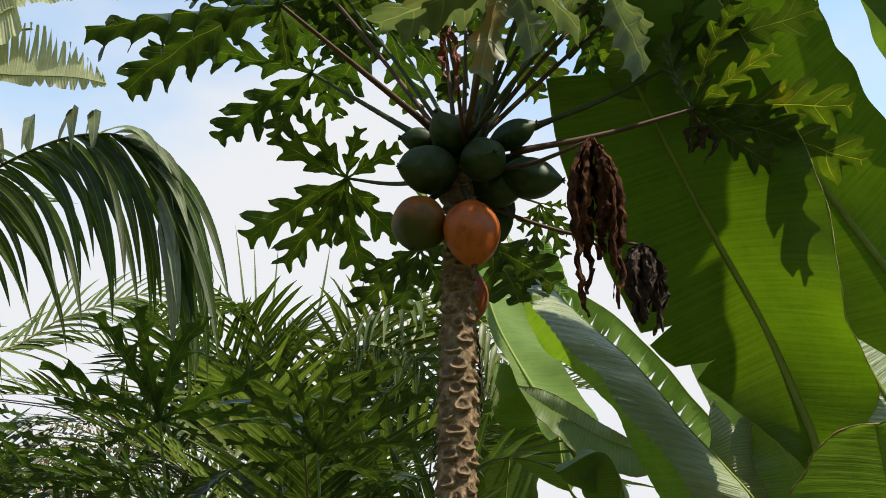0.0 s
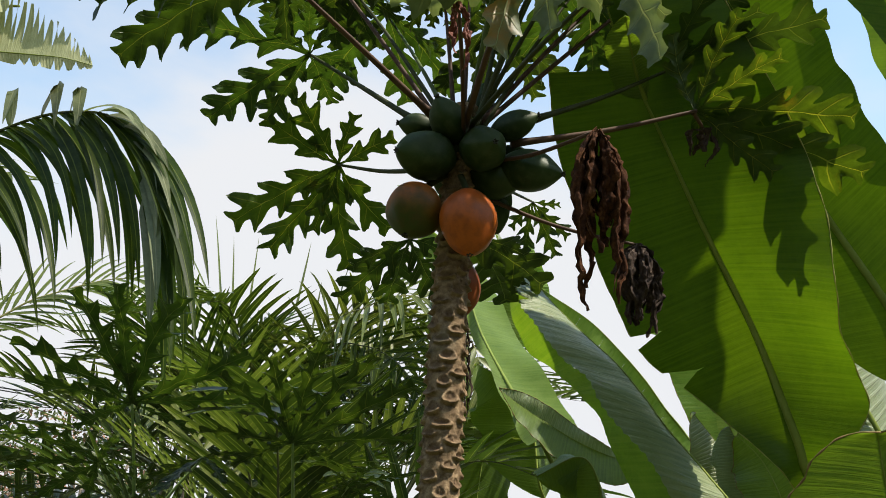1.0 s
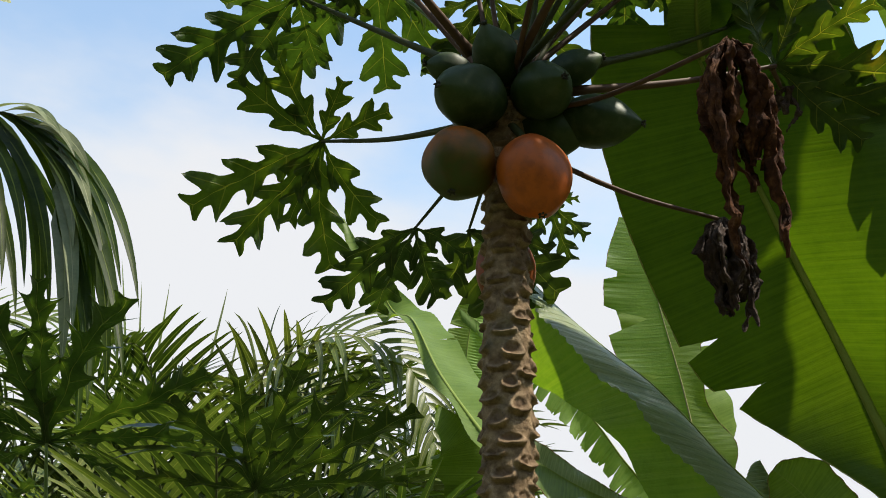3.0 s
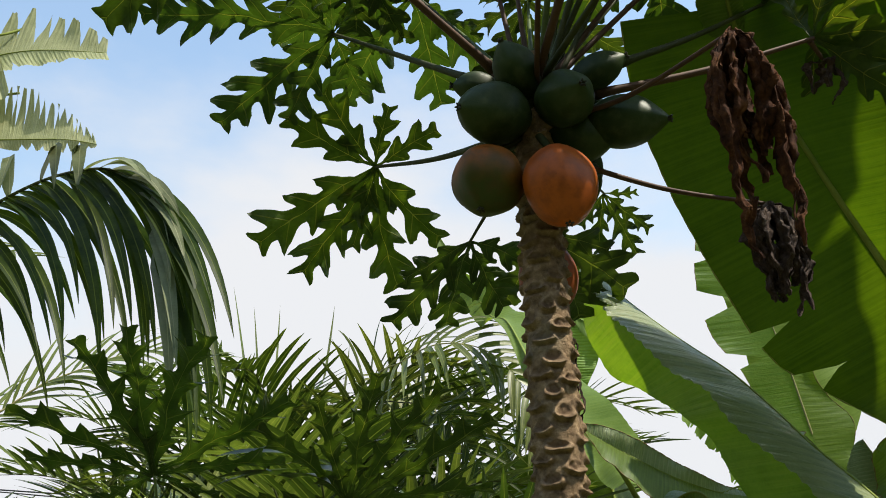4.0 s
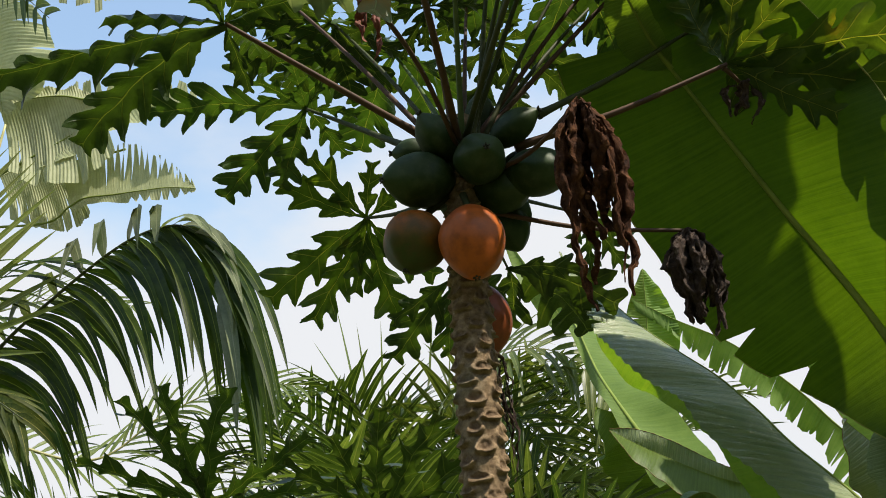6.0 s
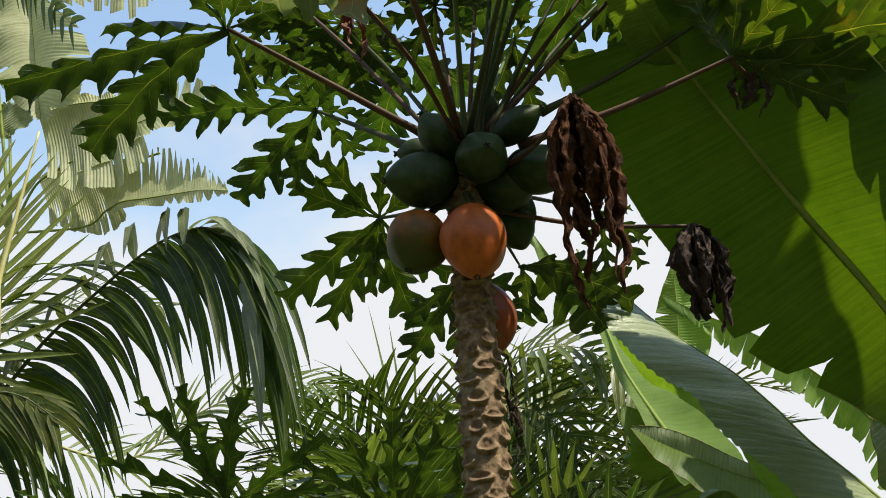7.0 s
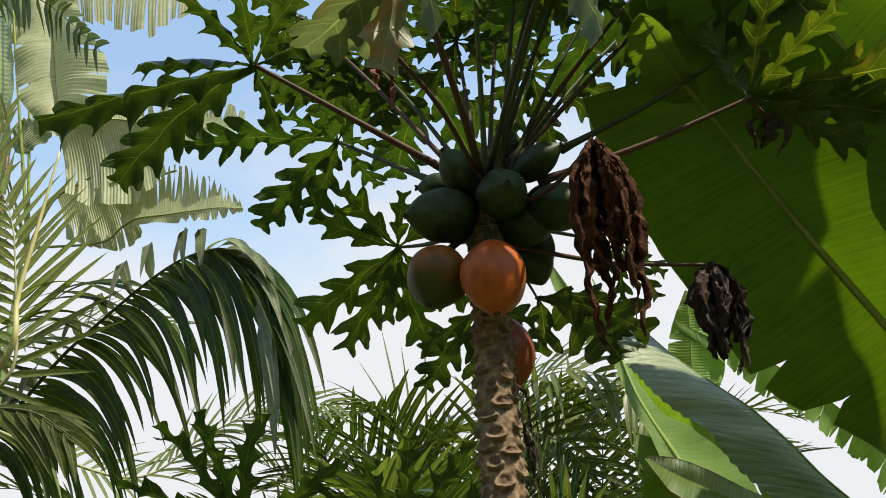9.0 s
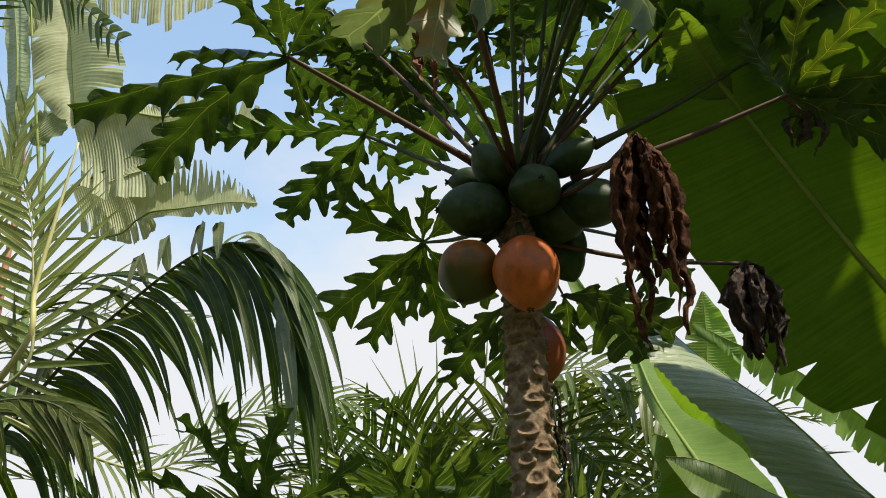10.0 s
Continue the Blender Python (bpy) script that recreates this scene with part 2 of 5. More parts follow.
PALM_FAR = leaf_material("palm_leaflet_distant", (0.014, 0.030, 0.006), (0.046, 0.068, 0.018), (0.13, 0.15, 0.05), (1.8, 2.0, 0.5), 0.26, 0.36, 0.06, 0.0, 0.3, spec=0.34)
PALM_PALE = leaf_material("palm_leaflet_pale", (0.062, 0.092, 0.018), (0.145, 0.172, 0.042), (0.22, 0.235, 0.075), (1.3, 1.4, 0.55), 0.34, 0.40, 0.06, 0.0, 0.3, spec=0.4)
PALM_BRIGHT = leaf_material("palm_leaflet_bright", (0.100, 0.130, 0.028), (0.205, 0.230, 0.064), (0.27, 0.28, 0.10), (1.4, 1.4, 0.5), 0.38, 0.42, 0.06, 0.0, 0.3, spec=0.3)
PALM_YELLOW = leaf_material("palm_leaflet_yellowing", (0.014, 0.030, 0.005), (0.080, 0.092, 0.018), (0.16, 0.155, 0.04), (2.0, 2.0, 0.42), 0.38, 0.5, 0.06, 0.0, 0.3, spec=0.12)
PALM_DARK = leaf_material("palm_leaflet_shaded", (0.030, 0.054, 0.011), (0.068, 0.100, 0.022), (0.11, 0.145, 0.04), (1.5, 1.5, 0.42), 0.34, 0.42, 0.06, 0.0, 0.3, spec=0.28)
# lighter copy of the palm leaflet, with sunlight on upper faces put into colour
PALM_SUNLIT_FOLD = leaf_material("palm_leaflet_sunlit_fold", (0.10, 0.12, 0.050), (0.20, 0.215, 0.105), (0.26, 0.265, 0.14), (1.3, 1.4, 0.6), 0.30, 0.45, 0.06, 0.0, 0.3, spec=0.3)
SPEAR = plain_material("young_palm_spear", [(0.3, (0.36, 0.33, 0.10)), (0.7, (0.52, 0.47, 0.19))], 0.5, 14, 0.2)
SHEATH = plain_material("palm_leaf_sheath", [(0.3, (0.20, 0.07, 0.035)), (0.7, (0.36, 0.15, 0.08))], 0.7, 20, 0.4)
PALM_RIB = plain_material("palm_rachis", [(0.3, (0.045, 0.055, 0.02)), (0.7, (0.11, 0.12, 0.045))], 0.5, 14, 0.2)
PALM_RIB_PALE = plain_material("palm_rachis_pale", [(0.3, (0.20, 0.20, 0.075)), (0.7, (0.34, 0.31, 0.13))], 0.5, 14, 0.2)
WOOD = plain_material("palm_trunk", [(0.3, (0.12, 0.095, 0.07)), (0.7, (0.30, 0.25, 0.19))], 0.85, 9, 0.6, 0.02, stretched=(1, 1, 5))
SOIL = plain_material("grassy_soil", [(0.3, (0.045, 0.05, 0.018)), (0.55, (0.075, 0.085, 0.03)), (0.75, (0.14, 0.11, 0.065))], 0.9, 1.3, 0.8, 0.05, fine=24)
SHRUB = leaf_material("shrub_leaf", (0.035, 0.062, 0.015), (0.080, 0.112, 0.032), (0.11, 0.14, 0.05), (1.2, 1.3, 0.5), 0.3, 0.5)
BLOSSOM = plain_material("faded_blossom", [(0.3, (0.20, 0.10, 0.065)), (0.7, (0.36, 0.23, 0.15))], 0.8, 3, 0.2)
WIRE = plain_material("cable_sheath", [(0.3, (0.02, 0.02, 0.022)), (0.7, (0.05, 0.05, 0.055))], 0.6, 10, 0.1)


# ---- building ----
class Geo:
    """Vertices, faces and coordinates of one mesh in the making."""

    def __init__(self):
        self.v, self.f, self.uv = [], [], []

    def grid(self, p, uv=None, wrap=False):
        p = np.asarray(p, float)
        rows, cols = p.shape[:2]
        if uv is None:
            uv = np.stack(np.meshgrid(np.linspace(0, 1, cols), np.linspace(0, 1, rows)), -1)
        at = len(self.v)
        self.v += [tuple(q) for q in p.reshape(-1, 3)]
        self.uv += [tuple(q) for q in np.asarray(uv, float).reshape(-1, 2)]
        for i in range(rows - 1):
            for j in range(cols if wrap else cols - 1):
                k = (j + 1) % cols
                self.f.append((at + i * cols + j, at + i * cols + k, at + (i + 1) * cols + k, at + (i + 1) * cols + j))
        return self

    def tube(self, pts, radii, seg=10, cap=True):
        pts = np.asarray(pts, float)
        radii = np.broadcast_to(radii, len(pts))
        t = np.gradient(pts, axis=0)
        t /= np.linalg.norm(t, axis=1)[:, None] + 1e-9
        a = np.cross(t, (0.31, 0.17, 0.93) if abs(t[0][2]) < 0.85 else (0.9, 0.3, 0.1))
        a /= np.linalg.norm(a, axis=1)[:, None] + 1e-9
        b = np.cross(t, a)
        th = np.linspace(0, 2 * np.pi, seg, endpoint=False)
        ring = np.cos(th)[None, :, None] * a[:, None] + np.sin(th)[None, :, None] * b[:, None]
        at = len(self.v)
        self.grid(pts[:, None] + radii[:, None, None] * ring, wrap=True)
        if cap:
            last = at + (len(pts) - 1) * seg
            self.f.append(tuple(range(at + seg - 1, at - 1, -1)))
            self.f.append(tuple(range(last, last + seg)))
        return self

    def mesh(self, name, material, origin):
        m = bpy.data.meshes.new(name)
        o = np.asarray(origin, float)
        m.from_pydata([tuple(np.subtract(q, o)) for q in self.v], [], self.f)
        layer = m.uv_layers.new(name="UVMap")
        index = np.empty(len(m.loops), np.int32)
        m.loops.foreach_get("vertex_index", index)
        layer.data.foreach_set("uv", np.asarray(self.uv, np.float32)[index].ravel())
        m.materials.append(material)
        m.polygons.foreach_set("use_smooth", np.ones(len(m.polygons), bool))
        m.update()
        return m


ORIGIN = {}


def thing(name, at, label, category, group="", kind=""):
    ob = new(name)
    ob.empty_display_size = 0.1
    ob.location = at
    ORIGIN[ob.name] = np.asarray(at, float)
    return tagged(ob, label, category, group, kind)


def part(name, geo, material, parent, label="", origin=None, kind=""):
    o = np.asarray(geo.v[0] if origin is None else origin, float)
    ob = new(name, geo.mesh(name, material, o))
    ob.parent = parent
    ob.location = o - ORIGIN[parent.name]
    ORIGIN[ob.name] = o
    return tagged(ob, label, kind=kind)


def solo(name, geo, material, label, category, kind="", group="", origin=None):
    o = np.asarray(geo.v[0] if origin is None else origin, float)
    ob = new(name, geo.mesh(name, material, o))
    ob.location = o
    ORIGIN[ob.name] = o
    return tagged(ob, label, category, group, kind)


def unit(v):
    v = np.asarray(v, float)
    return v / (np.linalg.norm(v) + 1e-9)


def curve(points, count):
    """A smooth run through the points (Catmull-Rom), evenly spaced."""
    p = np.asarray(points, float)
    p = np.vstack([2 * p[0] - p[1], p, 2 * p[-1] - p[-2]])
    fine = []
    for k in range(1, len(p) - 2):
        s = np.linspace(0, 1, 24, endpoint=k == len(p) - 3)[:, None]
        a, b, c, d = p[k - 1 : k + 3]
        fine.append(0.5 * (2 * b + (c - a) * s + (2 * a - 5 * b + 4 * c - d) * s**2 + (3 * b - a - 3 * c + d) * s**3))
    fine = np.vstack(fine)
    run = np.r_[0, np.cumsum(np.linalg.norm(np.diff(fine, axis=0), axis=1))]
    want = np.linspace(0, run[-1], count)
    return np.stack([np.interp(want, run, fine[:, k]) for k in range(3)], -1)


def wobble(p, scale, seed):
    """Smooth noise vectors at the points p."""
    flat = np.asarray(p, float).reshape(-1, 3)
    off = Vector((seed * 7.13, seed * 3.71, seed * 1.37))
    got = [noise.noise_vector(Vector(q) * scale + off) for q in flat]
    return np.array([tuple(g) for g in got]).reshape(np.shape(p))


# ---- kinds of plant parts ----
TOOTH_AT = np.array((0.0, 0.10, 0.17, 0.22, 0.28, 0.35, 0.43, 0.51, 0.58, 0.65, 0.72, 0.79, 0.87))
TOOTH_OUT = np.array((0.0, 0.02, 0.16, 0.50, 0.80, 0.90, 1.04, 1.14, 1.00, 0.82, 0.62, 0.24, 0.03))


TOOTH_SHARP = np.array((0.0, 0.03, 0.16, 0.32, 0.50, 0.52, 0.74, 1.10, 0.72, 0.46, 0.30, 0.14, 0.04))


def lobe(geo, c, tip, normal, teeth, width, depth, fold, bow, seed, sharp=False):
    """One finger of a papaya leaf: a midrib with pointed, forward-swept and toothed side lobes."""
    rng = np.random.default_rng(seed)
    c, tip = np.asarray(c, float), np.asarray(tip, float)
    size = np.linalg.norm(tip - c)
    d = (tip - c) / size
    n = unit(np.asarray(normal, float) - np.dot(normal, d) * d)
    side = np.cross(n, d)
    lean = radians(rng.uniform(36, 46))
    halves = []
    for sign in (-1, 1):
        start = 0.10 + rng.uniform(-0.03, 0.06)
        x, y, at = [0.0], [0.0], [start]
        for k in range(teeth + 1):
            last = k == teeth
            grow = rng.uniform(0.72, 1.12)
            for a, h in zip(TOOTH_AT, TOOTH_SHARP if sharp else TOOTH_OUT):
                if last and a > 0.6:
                    break
                a = k + min(0.97, max(0.0, a + rng.uniform(-0.025, 0.025))) if a else float(k)
                x.append(a)
                y.append(h * grow * rng.uniform(0.93, 1.06))
                at.append(start + (1 - start) * a / (teeth + 0.62))
        halves.append((sign, start, np.array(at), np.array(x), np.array(y)))
    s = np.unique(np.round(np.r_[0, halves[0][2], halves[1][2], 0.97, 0.99, 1.0], 4))
    rows = len(s)
    spine = c + np.outer(s * size, d) + np.outer(size * bow * 4 * s * (1 - s), n)
    spine += np.outer(size * 0.05 * np.sin(s * 3.1) * rng.uniform(-1, 1), side)
    g = s**0.75 * (1 - s) ** 0.5 / 0.44
    cols = np.array([0, 0.3, 0.62, 1.0])
    p, uv = np.zeros((rows, 7, 3)), np.zeros((rows, 7, 2))
    for sign, start, at, x, y in halves:
        phase = np.clip((s - start) / (1 - start), 0, 1) * (teeth + 0.62)
        tooth = np.interp(s, at, y)
        ext = size * (0.026 + width * g * (1 - depth + depth * tooth))
        ext[s < start] = size * 0.026
        ext *= np.clip((1 - s) / 0.05, 0, 1) ** 0.8
        o = np.cos(lean) * sign * side + np.sin(lean) * d
        for j, f in enumerate(cols):
            k = 3 + sign * j
            lift = fold * f + (0.20 * np.sin(np.pi * phase * 2) + 0.12 * np.sin(phase * 2.3 + seed)) * f**2
            p[:, k] = spine + (f * ext)[:, None] * o + (lift * ext - 0.24 * f**2 * ext)[:, None] * n
            uv[:, k] = np.stack([np.full(rows, 0.5 + sign * 0.5 * f), phase + 0.0], -1)
    p += wobble(p, 9.0, seed % 89) * size * 0.020 + wobble(p, 30.0, seed % 83) * 0.0030
    geo.grid(p, uv)


def papaya_blade(c, tips, normal, teeth=4, width=0.20, depth=0.62, fold=0.12, bow=0.04, seed=1, sharp=False):
    geo = Geo()
    far = max(np.linalg.norm(np.subtract(t, c)) for t in tips)
    for k, t in enumerate(tips):
        size = np.linalg.norm(np.subtract(t, c)) / far
        lobe(geo, c, t, normal, max(2, round(teeth * (0.35 + 0.65 * size))), width * (1.15 - 0.15 * size), depth, fold, bow, seed * 31 + k, sharp)
    return geo


SPREAD = ((0, 1.0), (36, 0.95), (-36, 0.95), (72, 0.82), (-72, 0.82), (110, 0.62), (-110, 0.62), (148, 0.42), (-148, 0.42))


def spread_tips(c, tip, normal, droop=0.15, seed=1, fan=SPREAD):
    """Tips of a whole papaya leaf whose middle lobe ends at tip."""
    rng = np.random.default_rng(seed)
    c, tip = np.asarray(c, float), np.asarray(tip, float)
    size = np.linalg.norm(tip - c)
    d = (tip - c) / size
    n = unit(np.asarray(normal, float) - np.dot(normal, d) * d)
    side = np.cross(n, d)
    tips = []
    for a, r in fan:
        a, r = radians(a + rng.uniform(-6, 6)), r * rng.uniform(0.88, 1.1)
        tips.append(c + size * r * (np.cos(a) * d + np.sin(a) * side - n * droop * (1 - np.cos(a)) * rng.uniform(0.5, 1.3)) - np.array((0, 0, size * droop * 0.5 * r)))
    tips[0] = tip
    return tips


def petiole(points, r0, r1, seg=10):
    pts = curve(points, 18)
    radii = np.linspace(r0, r1, 18)
    radii[0] *= 1.35
    radii[1] *= 1.12
    return Geo().tube(pts, radii, seg)


def papaya_leaf(plant, root, c, tips, normal, material=None, stalk=None, sag=0.03, r=0.008, label="", **more):
    """A leaf stalk from the crown to the blade, with the many-lobed blade as its part."""
    root, c = np.asarray(root, float), np.asarray(c, float)
    mid = (root + c) / 2 - np.array((0, 0, sag))
    s = part("leaf_stalk", petiole([root, mid, c], r * 1.25, r * 0.62), stalk or STALK, plant)
    geo = papaya_blade(c, tips, normal, **more)
    part("leaf_blade", geo, material or PAPAYA, s, label, origin=c)
    return s


def fruit(plant, c, axis, length, radius, material, label, stem_from=None, sharp=1.0, seed=1, nub=True):
    """A papaya: a five-sided pear shape, its blossom end along axis."""
    axis = unit(axis)
    a = unit(np.cross(axis, (0.3, 0.2, 0.95)))
    b = np.cross(axis, a)
    rows, cols = 34, 44
    s = np.linspace(0, 1, rows)
    prof = np.sin(np.pi * s**0.92) ** 0.62
    prof *= 1 - 0.10 * (1 - s) + 0.0
    prof *= np.where(s > 0.72, 1 - 0.30 * sharp * (np.clip(s - 0.72, 0, 1) / 0.28) ** 1.5, 1)
    prof /= prof.max()
    th = np.linspace(0, 2 * np.pi, cols, endpoint=False)
    ridge = 1 + 0.030 * np.cos(5 * th + seed)[None, :] * (0.4 + s[:, None])
    r = radius * prof[:, None] * ridge
    c = np.asarray(c, float)
    z = (s - 0.5) * length
    p = c + z[:, None, None] * axis + r[..., None] * (np.cos(th)[None, :, None] * a + np.sin(th)[None, :, None] * b)
    p += wobble(p, 9.0, seed) * radius * 0.05
    uv = np.stack(np.broadcast_arrays(np.linspace(0, 1, cols)[None, :], s[:, None]), -1)
    ob = part("fruit", Geo().grid(p, uv, wrap=True), material, plant, label, origin=c)
    end = c + axis * length * 0.495
    if nub:
        g = Geo()
        for k in range(5):
            t = k * 1.257 + seed
            o = np.cos(t) * a + np.sin(t) * b
            g.tube([end - axis * 0.006 + o * 0.002, end + axis * 0.002 + o * 0.005, end + axis * 0.004 + o * 0.009], [0.0035, 0.003, 0.0012], 6)
        part("blossom_end", g, SCAR, ob)
    if stem_from is not None:
        top = c - axis * length * 0.47
        part("fruit_stalk", Geo().tube(curve([stem_from, (np.asarray(stem_from) + top) / 2 + (0, 0, 0.004), top], 8), 0.009, 8), STALK, ob)
    return ob


def dried_leaf(plant, top, stalk_from, length, spread, count, material, label, seed, stalk_mat=None, sag=0.02, via=None, fat=1.0, sizes=(1.0, 0.60, 0.66, 0.55, 0.92, 0.62, 0.70, 0.52)):
    """A withered leaf that hangs from its stalk in crumpled, twisted fingers."""
    rng = np.random.default_rng(seed)
    top = np.asarray(top, float)
    mid = (np.asarray(stalk_from, float) + top) / 2 - np.array((0, 0, sag)) if via is None else np.asarray(via, float)
    holder = part("dried_leaf_stalk", petiole([stalk_from, mid, top], 0.0065, 0.0045, 8), stalk_mat or STALK_RED, plant)
    for k in range(count):
        a = 2 * np.pi * k / count + rng.uniform(-0.3, 0.3)
        out = np.array((np.cos(a), 0.75 * np.sin(a), 0)) * spread * rng.uniform(0.55, 1.1)
        size = length * sizes[k % 8] * rng.uniform(0.92, 1.06)
        curl = rng.uniform(-0.4, 0.4, 2) * spread
        pts = curve([top + out * 0.10, top + out * 0.75 - (0, 0, size * 0.16), top + out * 1.02 - (0, 0, size * 0.42), top + out * 0.80 - (0, 0, size * 0.72) + (curl[0] * 0.4, curl[1] * 0.4, 0), top + out * 0.50 - (0, 0, size) + (curl[0], curl[1], 0)], 46)
        s = np.linspace(0, 1, 46)
        pts = pts + wobble(pts, 26.0, seed + k) * 0.012 * (0.3 + s)[:, None]
        # a crushed, pleated section
        cols = 22
        th = np.linspace(0, 2 * np.pi, cols, endpoint=False)
        wide = spread * 0.150 * fat * rng.uniform(0.8, 1.25) * (0.25 + 0.95 * np.sin(np.pi * np.clip(s * 0.92 + 0.06, 0, 1)) ** 0.7) * (1 + 0.22 * np.sin(s * rng.uniform(14, 24) + k)) * np.where(s * size < 0.5 * length, 1.15, 1.15 - 0.42 * np.clip((s * size / length - 0.5) / 0.3, 0, 1))
        twist = a + rng.uniform(-1, 1) + s * rng.uniform(-2.2, 2.2)
        pleat = 1 + 0.62 * np.cos(3 * th + rng.uniform(0, 6))[None, :] + 0.30 * np.cos(7 * th[None, :] + 9 * s[:, None] + k)
        x = np.cos(th)[None, :] * wide[:, None] * pleat * 0.80
        y = np.sin(th)[None, :] * wide[:, None] * pleat * 0.42
        ct, st = np.cos(twist)[:, None], np.sin(twist)[:, None]
        p = pts[:, None] + np.stack([ct * x - st * y, st * x + ct * y, 0 * x], -1)
        p += wobble(p, 48.0, seed + 3 * k) * 0.0075 + wobble(p, 120.0, seed + 5 * k) * 0.0035
        part("withered_lobe", Geo().grid(p, wrap=True), material, holder, label)
    return holder


def papaya_trunk(plant, points, r0, r1, scars_from):
    """A trunk whose surface is covered with spiralling leaf scars, each a raised rim round a sunken pad."""
    rows, cols = 880, 120
    spine = curve(points, rows)
    run = np.r_[0, np.cumsum(np.linalg.norm(np.diff(spine, axis=0), axis=1))]
    s = run / run[-1]
    rad = r0 + (r1 - r0) * s
    th = np.linspace(0, 2 * np.pi, cols, endpoint=False)
    h, scar_pad = np.zeros((rows, cols)), np.zeros((rows, cols))
    rng = np.random.default_rng(4)
    gap, z, k = 0.0080, scars_from, 0
    while z < run[-1] - 0.01:
        a = (k * 2.39996 + rng.uniform(-0.14, 0.14)) % (2 * np.pi)
        wide, tall = rng.uniform(0.0135, 0.025), rng.uniform(0.0090, 0.0170)
        if z > run[-1] - 0.35:
            tall *= 0.75
        lo, hi = np.searchsorted(run, (z - 2.4 * tall, z + 2.4 * tall))
        v = (run[lo:hi] - z)[:, None] / tall
        u = ((th - a + np.pi) % (2 * np.pi) - np.pi)[None, :] * rad[lo:hi, None] / wide
        q = np.sqrt(u**2 + (v + 0.25 * u**2) ** 2)
        low = 0.55 + 0.45 * np.tanh(-2.2 * v)
        h[lo:hi] += 0.0110 * low * np.exp(-((q - 0.92) / 0.20) ** 2)
        h[lo:hi] -= 0.0036 * np.exp(-(q / 0.72) ** 4)
        h[lo:hi] += 0.0022 * np.exp(-(u / 0.28) ** 2 - ((v - 0.15) / 0.35) ** 2)
        h[lo:hi] -= 0.0060 * np.exp(-(u / 0.8) ** 2 - ((v + 1.45) / 0.22) ** 2)
        scar_pad[lo:hi] = np.maximum(scar_pad[lo:hi], np.exp(-(q / 0.75) ** 4) * 0.75)
        z += gap * rng.uniform(0.8, 1.2) * (1.0 if z < run[-1] - 0.35 else 0.8)
        k += 1
    t = np.gradient(spine, axis=0)
    t /= np.linalg.norm(t, axis=1)[:, None]
    ax = np.cross((0, 1, 0), t)
    ax /= np.linalg.norm(ax, axis=1)[:, None]
    ay = np.cross(t, ax)
    r = rad[:, None] + np.clip(h, -0.011, 0.0145)
    p = spine[:, None] + r[..., None] * (np.cos(th)[None, :, None] * ax[:, None] + np.sin(th)[None, :, None] * ay[:, None])
    p += wobble(p, 30.0, 3) * 0.0026 + wobble(p, 90.0, 5) * 0.0016
    geo = Geo().grid(p, wrap=True)
    ob = part("trunk", geo, BARK, plant, "tan papaya trunk ringed with crescent leaf scars", origin=spine[0])
    tag = ob.data.attributes.new("scar_pad", "FLOAT", "POINT")
    tag.data.foreach_set("value", scar_pad.ravel().astype(np.float32))
    return ob


